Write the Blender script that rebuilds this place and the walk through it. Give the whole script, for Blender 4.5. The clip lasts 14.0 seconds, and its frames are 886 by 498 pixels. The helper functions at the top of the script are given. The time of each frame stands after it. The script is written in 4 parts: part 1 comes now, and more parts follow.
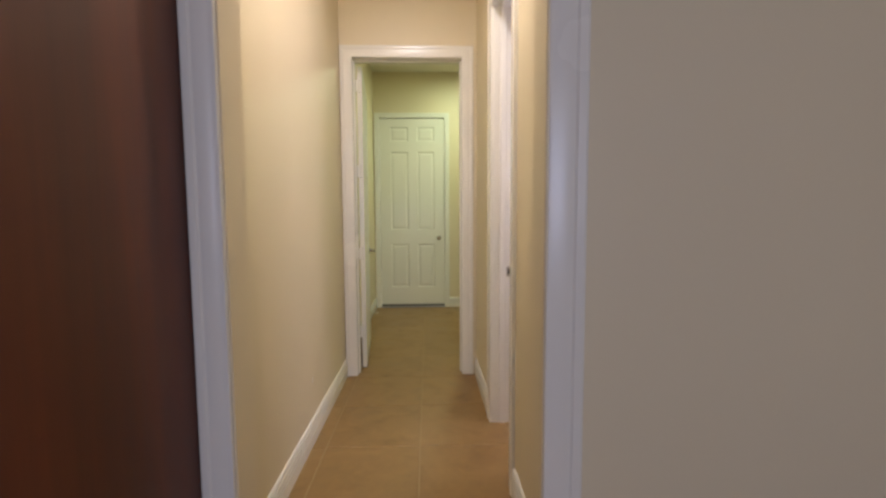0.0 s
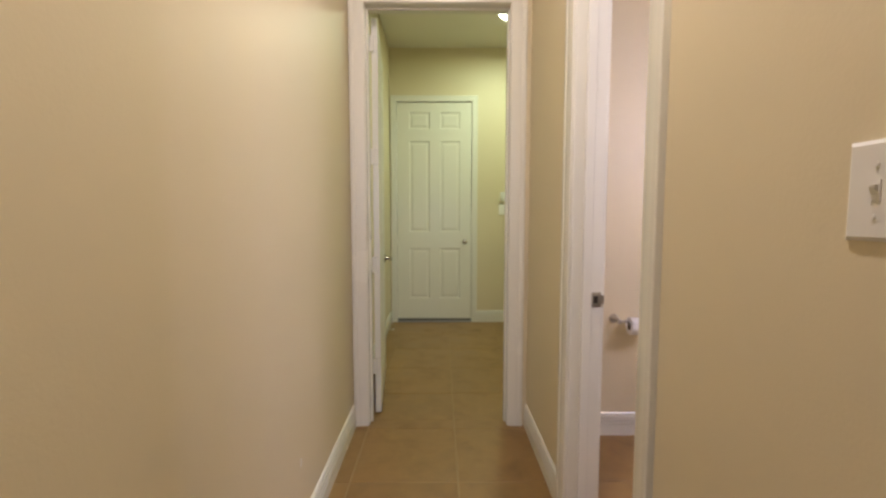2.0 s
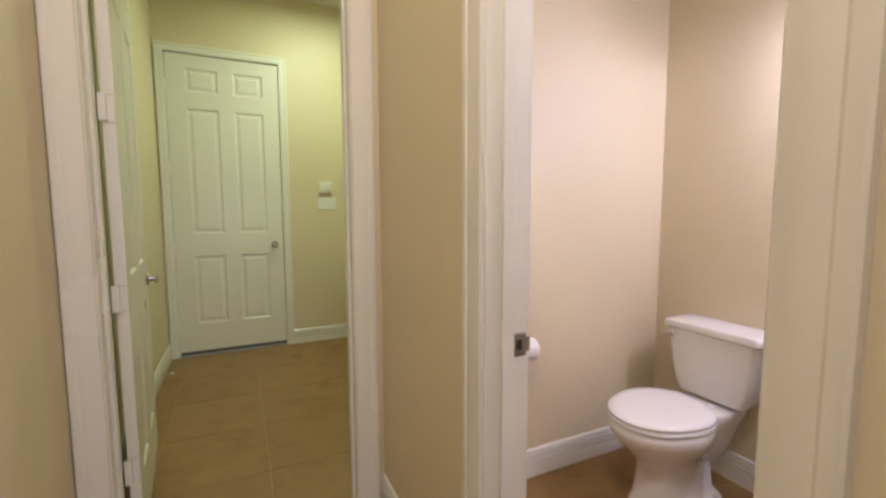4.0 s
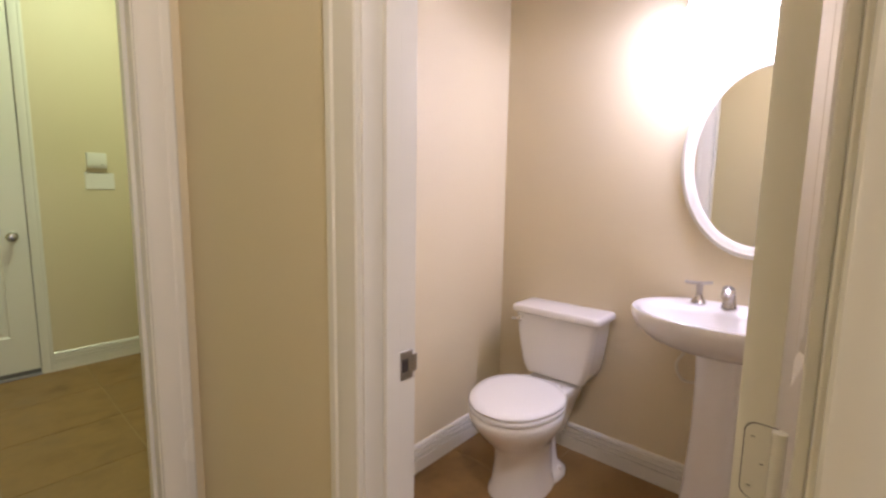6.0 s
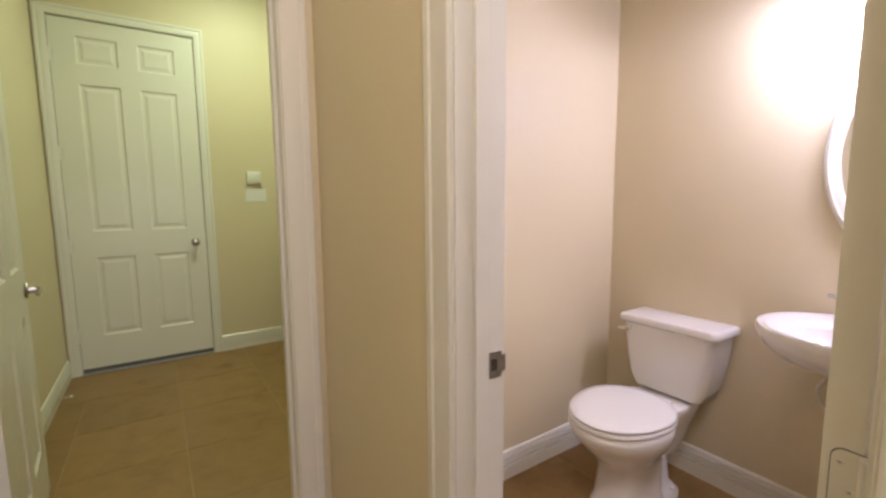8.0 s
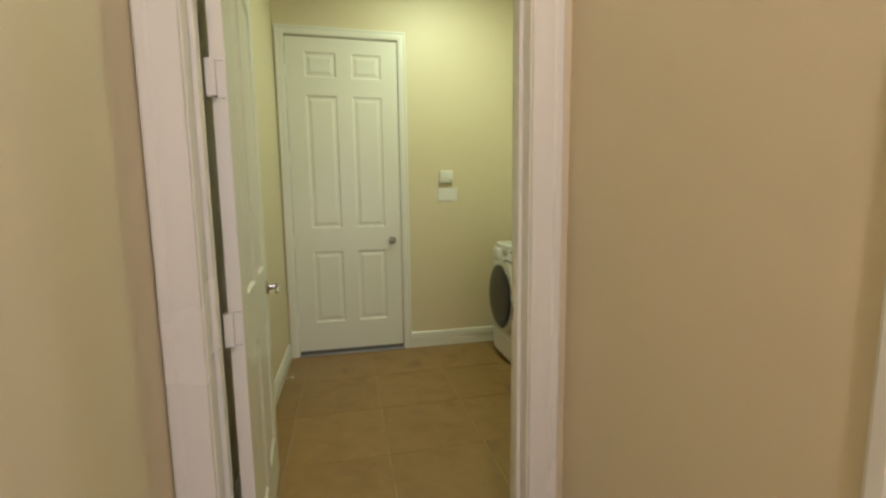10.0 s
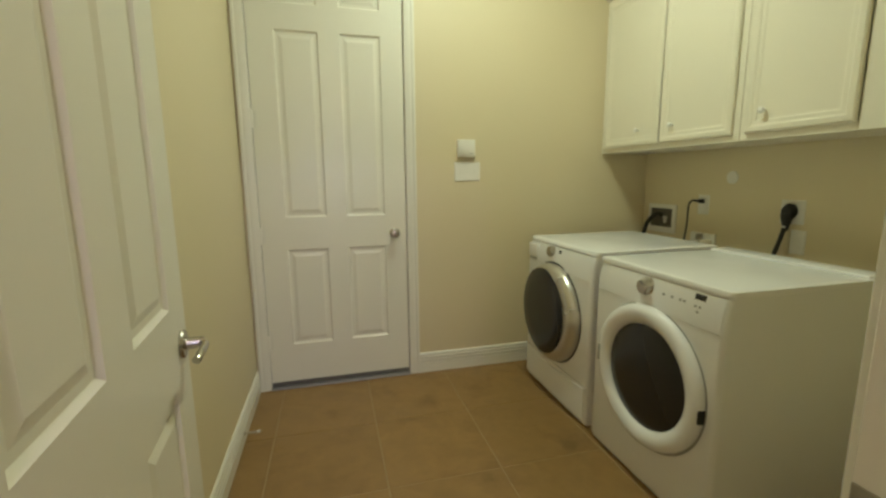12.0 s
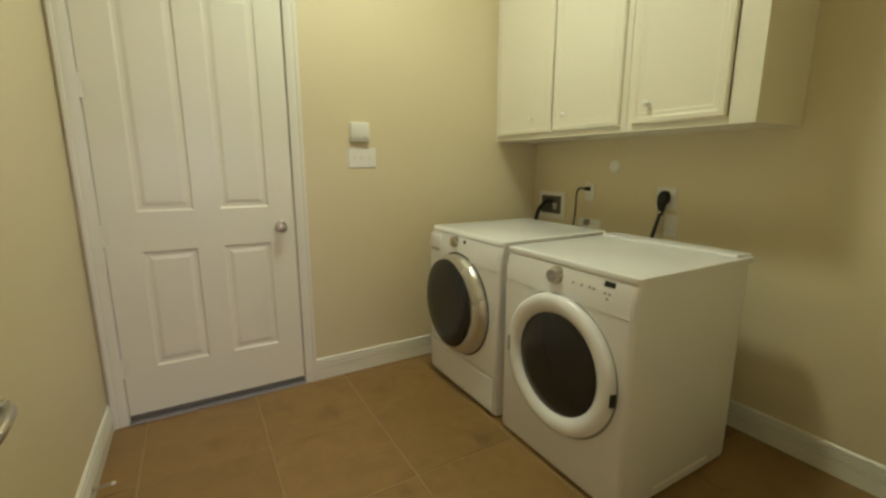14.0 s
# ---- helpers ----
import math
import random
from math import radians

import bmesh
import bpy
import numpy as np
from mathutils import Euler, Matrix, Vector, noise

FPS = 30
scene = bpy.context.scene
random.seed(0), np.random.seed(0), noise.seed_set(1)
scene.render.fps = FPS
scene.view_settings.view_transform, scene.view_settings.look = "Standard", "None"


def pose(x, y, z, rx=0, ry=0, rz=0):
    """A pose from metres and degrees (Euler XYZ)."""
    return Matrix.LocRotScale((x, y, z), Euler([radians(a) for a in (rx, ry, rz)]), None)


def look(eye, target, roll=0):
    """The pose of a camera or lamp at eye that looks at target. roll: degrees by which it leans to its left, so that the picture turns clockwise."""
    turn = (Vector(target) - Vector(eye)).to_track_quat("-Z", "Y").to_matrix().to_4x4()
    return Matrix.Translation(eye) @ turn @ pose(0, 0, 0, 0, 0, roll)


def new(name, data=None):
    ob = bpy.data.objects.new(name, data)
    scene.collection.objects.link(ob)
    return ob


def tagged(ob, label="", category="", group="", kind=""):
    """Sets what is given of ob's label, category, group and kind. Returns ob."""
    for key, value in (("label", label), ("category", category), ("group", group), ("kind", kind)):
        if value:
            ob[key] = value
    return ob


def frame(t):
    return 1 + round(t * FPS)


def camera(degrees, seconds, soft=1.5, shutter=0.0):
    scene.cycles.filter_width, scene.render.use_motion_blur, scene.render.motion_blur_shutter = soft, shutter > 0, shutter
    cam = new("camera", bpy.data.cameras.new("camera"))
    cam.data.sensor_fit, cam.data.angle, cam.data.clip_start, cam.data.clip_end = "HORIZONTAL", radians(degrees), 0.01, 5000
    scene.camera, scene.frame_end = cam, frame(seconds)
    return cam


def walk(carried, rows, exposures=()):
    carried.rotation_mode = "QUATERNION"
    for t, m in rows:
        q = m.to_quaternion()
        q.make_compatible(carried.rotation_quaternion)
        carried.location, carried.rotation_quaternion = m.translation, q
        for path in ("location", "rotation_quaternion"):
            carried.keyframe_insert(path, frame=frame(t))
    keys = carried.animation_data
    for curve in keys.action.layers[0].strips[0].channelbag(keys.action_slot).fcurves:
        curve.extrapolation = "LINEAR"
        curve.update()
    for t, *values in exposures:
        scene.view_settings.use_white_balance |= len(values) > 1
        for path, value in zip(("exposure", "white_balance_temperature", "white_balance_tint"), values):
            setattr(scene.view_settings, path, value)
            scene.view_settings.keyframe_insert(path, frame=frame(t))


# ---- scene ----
cam = camera(91.7, 14.0, soft=2.6)
PATH = [
    (0, (0.397, 0.343, 1.231), (0.468, 2.336, 1.076), -0.3),
    (0.5, (0.29, 0.561, 1.236), (0.254, 2.553, 1.07), -0.1),
    (1, (0.267, 0.751, 1.215), (0.179, 2.743, 1.056), -0.1),
    (1.5, (0.315, 0.966, 1.226), (0.211, 2.957, 1.064), -1.0),
    (2, (0.266, 1.164, 1.228), (0.279, 3.158, 1.075), -0.0),
    (2.5, (0.206, 1.368, 1.233), (0.409, 3.352, 1.083), 0.2),
    (3, (0.236, 1.574, 1.241), (0.607, 3.533, 1.086), -0.2),
    (3.5, (0.263, 1.737, 1.247), (0.837, 3.646, 1.078), -0.5),
    (4, (0.257, 1.953, 1.235), (1.112, 3.752, 1.055), -0.2),
    (4.2, (0.245, 2.026, 1.231), (1.222, 3.76, 1.035), -0.4),
    (6.3, (0.321, 2.235, 1.228), (1.828, 3.527, 0.989), 0.6),
    (6.5, (0.315, 2.24, 1.231), (1.825, 3.529, 0.991), 0.3),
    (7, (0.311, 2.234, 1.235), (1.766, 3.584, 0.996), 0.3),
    (7.5, (0.308, 2.204, 1.239), (1.641, 3.676, 1.003), 0.2),
    (8, (0.298, 2.137, 1.251), (1.397, 3.792, 1.023), -0.5),
    (8.5, (0.32, 2.137, 1.232), (1.142, 3.95, 1.034), -0.4),
    (9, (0.256, 2.207, 1.252), (0.87, 4.099, 1.043), -0.5),
    (9.2, (0.19, 2.238, 1.282), (0.766, 4.141, 1.064), -0.7),
    (11.3, (0.171, 3.191, 1.263), (0.464, 5.152, 0.995), 0.1),
    (11.5, (0.139, 3.256, 1.272), (0.498, 5.203, 0.985), 0.0),
    (12, (0.172, 3.464, 1.262), (0.668, 5.376, 0.938), -0.5),
    (12.5, (0.186, 3.53, 1.273), (0.832, 5.387, 0.909), -0.2),
    (13, (0.106, 3.618, 1.273), (0.964, 5.383, 0.884), 0.4),
    (13.5, (0.135, 3.651, 1.276), (1.073, 5.373, 0.88), -0.0),
    (14, (0.154, 3.655, 1.263), (1.134, 5.355, 0.879), -0.0),
]
walk(cam, [(t, look(eye, target, roll)) for t, eye, target, roll in PATH], [(0, 0.0, 6500, 10), (9.2, 0.0, 6500, 10), (11.3, 0.03, 6300, 16), (12, 0.03, 6300, 18), (14, 0.06, 6500, 24)])

# ---- light ----
world = bpy.data.worlds.new("world")
scene.world = world
world.use_nodes = True
wn = world.node_tree.nodes
sky = wn.new("ShaderNodeTexSky")
sky.sky_type = "NISHITA"
sky.sun_disc = False
sky.sun_elevation, sky.sun_rotation = radians(40), radians(120)
world.node_tree.links.new(sky.outputs[0], wn["Background"].inputs[0])
wn["Background"].inputs[1].default_value = 0.10

sun_data = bpy.data.lights.new("sun", "SUN")
sun_data.energy, sun_data.angle, sun_data.color = 2.5, radians(0.5), (1.0, 0.95, 0.88)
sun = new("sun", sun_data)
sun.matrix_world = pose(0, 0, 8, 50, 0, 120)

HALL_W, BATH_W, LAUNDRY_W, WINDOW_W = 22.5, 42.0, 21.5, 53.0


def area_lamp(name, m, size, power, colour, shape="DISK", size_y=None):
    data = bpy.data.lights.new(name, "AREA")
    data.shape, data.size, data.energy, data.color = shape, size, power, colour
    if size_y:
        data.size_y = size_y
    ob = new(name, data)
    ob.matrix_world = m
    return ob


def bulb_lamp(name, at, radius, power, colour):
    data = bpy.data.lights.new(name, "POINT")
    data.shadow_soft_size, data.energy, data.color = radius, power, colour
    ob = new(name, data)
    ob.location = at
    return ob


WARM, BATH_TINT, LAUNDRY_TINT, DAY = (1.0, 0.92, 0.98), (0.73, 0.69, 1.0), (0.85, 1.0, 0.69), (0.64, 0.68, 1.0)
CEIL = 3.09
area_lamp("window_daylight", look((0.7, -3.15, 1.6), (0.7, 0, 1.5)), 1.9, WINDOW_W, DAY, "RECTANGLE", 1.3)
# assumed lamp without a known fixture, added to brighten the hall
area_lamp("unseen_hall_lamp", pose(0.27, 1.95, CEIL - 0.03), 0.13, HALL_W, WARM)
for ly in (2.202, 2.402, 2.602):
    bulb_lamp("vanity_bulb_lamp", (2.09, ly, 1.83), 0.035, BATH_W / 3, BATH_TINT)
area_lamp("laundry_lamp", pose(0.95, 5.20, CEIL - 0.085), 0.30, LAUNDRY_W, LAUNDRY_TINT)


# ---- materials ----
def material(name, base, rough=0.5, metal=0.0, vary=0.06, scale=2.0, fine=60.0, bump=0.1, dist=0.001, stretch=(1, 1, 1),
             rough_vary=0.08, coat=0.0, rand=0.0, dark=None, dark_scale=6.0):
    m = bpy.data.materials.new(name)
    m.use_nodes = True
    nt = m.node_tree
    N, L = nt.nodes, nt.links
    b = N["Principled BSDF"]
    b.inputs["Metallic"].default_value = metal
    b.inputs["Coat Weight"].default_value = coat
    tc = N.new("ShaderNodeTexCoord")
    mp = N.new("ShaderNodeMapping")
    mp.inputs["Scale"].default_value = stretch
    L.new(tc.outputs["Object"], mp.inputs["Vector"])
    big, small = N.new("ShaderNodeTexNoise"), N.new("ShaderNodeTexNoise")
    for n, s, d in ((big, scale, 4.0), (small, fine, 3.0)):
        n.inputs["Scale"].default_value, n.inputs["Detail"].default_value = s, d
        L.new(mp.outputs[0], n.inputs["Vector"])
    mix = N.new("ShaderNodeMix")
    mix.data_type = "RGBA"
    lo = [max(0, c * (1 - vary)) for c in base] + [1]
    hi = [min(1, c * (1 + vary)) for c in base] + [1]
    mix.inputs["A"].default_value, mix.inputs["B"].default_value = lo, hi
    L.new(big.outputs["Fac"], mix.inputs["Factor"])
    colour = mix.outputs["Result"]
    if dark:
        vn = N.new("ShaderNodeTexNoise")
        vn.inputs["Scale"].default_value, vn.inputs["Detail"].default_value = dark_scale, 8.0
        vn.inputs["Distortion"].default_value = 0.25
        L.new(mp.outputs[0], vn.inputs["Vector"])
        rp = N.new("ShaderNodeMapRange")
        rp.inputs["From Min"].default_value, rp.inputs["From Max"].default_value = 0.42, 0.74
        L.new(vn.outputs["Fac"], rp.inputs["Value"])
        m2 = N.new("ShaderNodeMix")
        m2.data_type = "RGBA"
        L.new(rp.outputs[0], m2.inputs["Factor"])
        L.new(colour, m2.inputs["A"])
        m2.inputs["B"].default_value = (*dark, 1)
        colour = m2.outputs["Result"]
    if rand:
        oi = N.new("ShaderNodeObjectInfo")
        shift = N.new("ShaderNodeMath")
        shift.operation = "MULTIPLY"
        shift.inputs[1].default_value = 53.0
        L.new(oi.outputs["Random"], shift.inputs[0])
        L.new(shift.outputs[0], mp.inputs["Location"])
        mr = N.new("ShaderNodeMapRange")
        mr.inputs["To Min"].default_value, mr.inputs["To Max"].default_value = 1 - rand, 1 + rand
        L.new(oi.outputs["Random"], mr.inputs["Value"])
        hs = N.new("ShaderNodeHueSaturation")
        L.new(mr.outputs[0], hs.inputs["Value"])
        L.new(colour, hs.inputs["Color"])
        colour = hs.outputs[0]
    L.new(colour, b.inputs["Base Color"])
    rr = N.new("ShaderNodeMapRange")
    rr.inputs["To Min"].default_value, rr.inputs["To Max"].default_value = max(0.02, rough - rough_vary), min(1, rough + rough_vary)
    L.new(big.outputs["Fac"], rr.inputs["Value"])
    L.new(rr.outputs[0], b.inputs["Roughness"])
    if bump:
        bp = N.new("ShaderNodeBump")
        bp.inputs["Strength"].default_value, bp.inputs["Distance"].default_value = bump, dist
        L.new(small.outputs["Fac"], bp.inputs["Height"])
        L.new(bp.outputs[0], b.inputs["Normal"])
    return m


def glow(name, colour, strength):
    m = bpy.data.materials.new(name)
    m.use_nodes = True
    b = m.node_tree.nodes["Principled BSDF"]
    b.inputs["Base Color"].default_value = (0.9, 0.9, 0.9, 1)
    b.inputs["Emission Color"].default_value = (*colour, 1)
    b.inputs["Emission Strength"].default_value = strength
    return m


WALL = material("beige_wall_paint", (0.71, 0.618, 0.420), 0.5, vary=0.025, scale=1.3, fine=140, bump=0.22, dist=0.0015, rough_vary=0.02)
CEILING = material("ceiling_paint", (0.74, 0.70, 0.60), 0.8, vary=0.03, fine=120, bump=0.3, dist=0.002)
TRIM = material("white_trim_paint", (0.79, 0.765, 0.675), 0.27, vary=0.012, scale=2, fine=60, bump=0.02, rough_vary=0.01)
DOOR_PAINT = material("white_door_paint", (0.78, 0.755, 0.655), 0.3, vary=0.015, scale=2, fine=110, bump=0.06, stretch=(1, 1, 0.08), rough_vary=0.02)
# dark colour for shade in the outlet box, paint cracks and screw slots
RECESS_SHADE = material("dark_recess_shade", (0.10, 0.092, 0.08), 0.6, vary=0.15)
# near-black that stands for the shade inside the bolt holes
HOLE_SHADE = material("dark_hole_shade", (0.03, 0.022, 0.016), 0.9)
TILE = material("brown_floor_tile", (0.292, 0.170, 0.058), 0.42, vary=0.46, scale=5.5, fine=70, bump=0.12, dist=0.002, rand=0.05,
                dark=(0.190, 0.108, 0.036), dark_scale=5.5, rough_vary=0.12)
GROUT = material("tan_grout", (0.35, 0.25, 0.13), 0.9, vary=0.15, fine=200, bump=0.3)
WOOD = material("dark_stained_wood", (0.115, 0.027, 0.008), 0.52, vary=0.5, scale=7, fine=90, bump=0.08, stretch=(3, 3, 0.14),
                dark=(0.065, 0.016, 0.005), dark_scale=4)
NICKEL = material("brushed_nickel", (0.52, 0.49, 0.45), 0.28, 1.0, vary=0.05, fine=150, bump=0.04)
CHROME = material("chrome", (0.72, 0.72, 0.72), 0.12, 1.0, vary=0.03, bump=0)
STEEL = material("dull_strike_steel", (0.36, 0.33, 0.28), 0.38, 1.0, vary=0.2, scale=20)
BLACK = material("black_rubber_and_shade", (0.012, 0.011, 0.011), 0.5, vary=0.2, bump=0.05)
GLASS_BLACK = material("smoked_door_glass", (0.020, 0.020, 0.022), 0.24, vary=0.1, bump=0, rough_vary=0.02)
CERAMIC = material("white_ceramic", (0.82, 0.80, 0.77), 0.10, vary=0.012, scale=4, bump=0, rough_vary=0.03, coat=0.25)
SEAT = material("white_seat_plastic", (0.82, 0.80, 0.78), 0.22, vary=0.012, bump=0)
PLASTIC = material("white_plastic", (0.80, 0.78, 0.73), 0.35, vary=0.02, bump=0)
# grey for print, buttons and seams, and for shade painted at recesses and doors
GREY_MARK = material("grey_print_and_shade", (0.30, 0.30, 0.30), 0.5, vary=0.05, bump=0)
PALE_PRINT = material("pale_print", (0.47, 0.46, 0.44), 0.5, bump=0)
ENAMEL = material("white_appliance_enamel", (0.82, 0.82, 0.83), 0.20, vary=0.018, scale=3, fine=180, bump=0.02)
SILVER = material("silver_door_trim", (0.62, 0.60, 0.56), 0.3, 0.85, vary=0.04, fine=120, bump=0.02)
PAPER = material("toilet_paper", (0.86, 0.84, 0.82), 0.95, vary=0.03, fine=160, bump=0.2)
SWEEP = material("grey_door_sweep", (0.15, 0.14, 0.125), 0.5, 0.3, vary=0.2, scale=8, stretch=(1, 6, 6))
CABINET = material("cream_cabinet_paint", (0.78, 0.735, 0.61), 0.32, vary=0.025, scale=2, fine=120, bump=0.06)
VALVE = material("tan_valve_plastic", (0.55, 0.48, 0.34), 0.5, vary=0.06)
MIRROR = material("mirror_silver", (0.92, 0.93, 0.92), 0.02, 1.0, vary=0.0, bump=0, rough_vary=0.0)
SHADE = glow("lit_frosted_shade", (0.90, 0.88, 1.0), 3.0)
DOME = glow("lit_frosted_dome", (0.92, 1.0, 0.76), 6.0)
# glow for the lens of the added hall downlight
LENS = glow("unseen_downlight_lens", (1.0, 0.80, 0.58), 8.0)
BACKYARD = glow("daylight_backdrop", (0.6, 0.75, 1.0), 1.0)


# ---- mesh helpers ----
def finish(name, bm, mat, parent=None, smooth=None):
    bmesh.ops.recalc_face_normals(bm, faces=bm.faces)
    me = bpy.data.meshes.new(name)
    bm.to_mesh(me)
    bm.free()
    if mat:
        me.materials.append(mat)
    if smooth:
        me.shade_smooth()
        me.set_sharp_from_angle(angle=radians(smooth))
    ob = new(name, me)
    if parent:
        ob.parent = parent
    return ob


def part(name, bm, mat, parent, label="", smooth=35):
    ob = finish(name, bm, mat, parent, smooth)
    return tagged(ob, label) if label else ob


def structure(name, bm, mat, label, category, smooth=None):
    return tagged(finish(name, bm, mat, None, smooth), label, category, kind="structure")


def root(name, m, label, category, group=""):
    ob = new(name)
    ob.matrix_world = m
    ob.empty_display_size = 0.1
    return tagged(ob, label, category, group)


def box(x0, y0, z0, x1, y1, z1, bevel=0.0, segs=2, bm=None):
    bm = bm or bmesh.new()
    r = bmesh.ops.create_cube(bm, size=1.0)
    vs = r["verts"]
    for v in vs:
        v.co = Vector(((x0 + x1) / 2 + v.co.x * (x1 - x0), (y0 + y1) / 2 + v.co.y * (y1 - y0), (z0 + z1) / 2 + v.co.z * (z1 - z0)))
    if bevel:
        es = list({e for v in vs for e in v.link_edges})
        bmesh.ops.bevel(bm, geom=es, offset=bevel, segments=segs, profile=0.5, affect="EDGES")
    return bm


def loft(loops, caps=(True, True), bm=None, closed=True):
    bm = bm or bmesh.new()
    rows = [[bm.verts.new(p) for p in lp] for lp in loops]
    n = len(rows[0])
    for a, b in zip(rows, rows[1:]):
        for i in range(n if closed else n - 1):
            j = (i + 1) % n
            bm.faces.new((a[i], a[j], b[j], b[i]))
    if caps[0]:
        bm.faces.new(rows[0])
    if caps[1]:
        bm.faces.new(rows[-1])
    return bm


def oval(cx, cy, z, a, b, n=40, power=2.0):
    pts = []
    for i in range(n):
        t = 2 * math.pi * i / n
        c, s = math.cos(t), math.sin(t)
        pts.append((cx + a * math.copysign(abs(c) ** (2 / power), c), cy + b * math.copysign(abs(s) ** (2 / power), s), z))
    return pts


AXES = {"x": Matrix(((0, 0, 1, 0), (1, 0, 0, 0), (0, 1, 0, 0), (0, 0, 0, 1))),
        "y": Matrix(((0, 1, 0, 0), (0, 0, 1, 0), (1, 0, 0, 0), (0, 0, 0, 1))), "z": Matrix()}


def lathe(profile, at=(0, 0, 0), axis="z", segs=32, bm=None, caps=(True, True), flip=False):
    m = Matrix.Translation(at) @ AXES[axis] @ (Matrix.Diagonal((1, 1, -1, 1)) if flip else Matrix())
    loops = [[m @ Vector((max(r, 1e-4) * math.cos(2 * math.pi * i / segs), max(r, 1e-4) * math.sin(2 * math.pi * i / segs), z))
              for i in range(segs)] for r, z in profile]
    return loft(loops, caps, bm)


def tube(pts, r, segs=10, bm=None):
    pts = [Vector(p) for p in pts]
    loops = []
    for i, p in enumerate(pts):
        d = (pts[min(i + 1, len(pts) - 1)] - pts[max(i - 1, 0)]).normalized()
        side = d.cross(Vector((0.31, 0.17, 0.93)))
        side = side.normalized() if side.length > 1e-4 else Vector((1, 0, 0))
        up = side.cross(d).normalized()
        loops.append([p + r * (math.cos(2 * math.pi * k / segs) * side + math.sin(2 * math.pi * k / segs) * up) for k in range(segs)])
    return loft(loops, bm=bm)


def curve_points(ctrl, n=8):
    P = [Vector(p) for p in ctrl]
    P = [2 * P[0] - P[1]] + P + [2 * P[-1] - P[-2]]
    out = []
    for i in range(1, len(P) - 2):
        for k in range(n):
            t = k / n
            a, b, c, d = P[i - 1:i + 3]
            out.append(0.5 * ((2 * b) + (c - a) * t + (2 * a - 5 * b + 4 * c - d) * t * t + (3 * b - a - 3 * c + d) * t ** 3))
    return out + [P[-2]]


def moulding(profile, path, place, bm=None):
    """Sweeps a profile of (out, proud) along a flat path of (s, z) with mitred corners; place(s, z, proud) gives the world point."""
    loops = []
    for i, (s, z) in enumerate(path):
        ns = []
        for a, b in ((i - 1, i), (i, i + 1)):
            if 0 <= a and b < len(path):
                dx, dz = path[b][0] - path[a][0], path[b][1] - path[a][1]
                ln = math.hypot(dx, dz)
                ns.append((-dz / ln, dx / ln))
        nx, nz = ns[0] if len(ns) == 1 else (ns[0][0] + ns[1][0], ns[0][1] + ns[1][1])
        loops.append([place(s + nx * u, z + nz * u, v) for u, v in profile])
    return loft(loops, bm=bm)


CASING = [(0, 0), (0, 0.010), (0.04, 0.0125), (0.14, 0.0125), (0.22, 0.0140), (0.45, 0.0165), (0.60, 0.0160), (0.68, 0.0155), (0.74, 0.0190),
          (0.94, 0.0195), (1.0, 0.0165), (1.0, 0)]
BASE = [(0, 0), (0, 0.015), (0.060, 0.015), (0.0615, 0.006), (0.067, 0.006), (0.0685, 0.0148), (0.083, 0.0148), (0.0845, 0.005),
        (0.090, 0.005), (0.0915, 0.0138), (0.105, 0.0132), (0.1065, 0.004), (0.111, 0.004), (0.1125, 0.0115), (0.124, 0.0095), (0.130, 0.004), (0.131, 0)]


def casing(name, a, b, top, width, place, label, right=None):
    prof = [(u * width, v) for u, v in CASING]
    return structure(name, moulding(prof, [(a, 0.0), (a, top), (b, top), (b, 0.0)], place), TRIM, label, "trim", 25)


def baseboard(p, q, side, label="white painted ribbed baseboard along the wall"):
    p, q = Vector((*p, 0)), Vector((*q, 0))
    n = Vector((*side, 0))
    bm = loft([[e + n * v + Vector((0, 0, u)) for u, v in BASE] for e in (p, q)])
    return structure("baseboard", bm, TRIM, label, "baseboard", 25)


def wall(name, axis, face0, face1, s0, s1, label, opening=None, top=CEIL):
    """A wall whose faces lie at face0 and face1 on the axis, from s0 to s1 along it, with one opening (a, b, head) that goes through."""
    pts = [(s0, 0), (s0, top), (s1, top), (s1, 0)]
    if opening:
        a, b, h = opening[:3]
        sill = opening[3] if len(opening) > 3 else 0
        if not sill:
            pts = [(s0, 0), (s0, top), (s1, top), (s1, 0), (b, 0), (b, h), (a, h), (a, 0)]
    at = (lambda f, s, z: (f, s, z)) if axis == "x" else (lambda f, s, z: (s, f, z))
    if opening and len(opening) > 3:
        a, b, h, sill = opening
        bm = bmesh.new()
        outer, inner = [(s0, 0), (s1, 0), (s1, top), (s0, top)], [(a, sill), (b, sill), (b, h), (a, h)]
        for f in (face0, face1):
            for i in range(4):
                j = (i + 1) % 4
                bm.faces.new([bm.verts.new(at(f, *p)) for p in (outer[i], outer[j], inner[j], inner[i])])
        for ring in (outer, inner):
            for i in range(4):
                j = (i + 1) % 4
                bm.faces.new([bm.verts.new(at(f, *p)) for f, p in ((face0, ring[i]), (face0, ring[j]), (face1, ring[j]), (face1, ring[i]))])
        bmesh.ops.remove_doubles(bm, verts=bm.verts, dist=1e-5)
    else:
        bm = loft([[at(f, s, z) for s, z in pts] for f in (face0, face1)])
    return structure(name, bm, WALL, label, "wall")


# ---- structure ----
XL, XR, XB = -0.24, 0.77, 0.89          # hall walls, bathroom side of the hall wall
YE0, YE1 = 1.345, 1.465                 # entry wall
YL0, YL1 = 3.613, 3.733                 # wall in front of the laundry
XLL, XRL, YF = -0.303, 2.350, 6.098     # laundry
XRB, YNB, YFB = 2.255, 1.75, 3.500        # bathroom
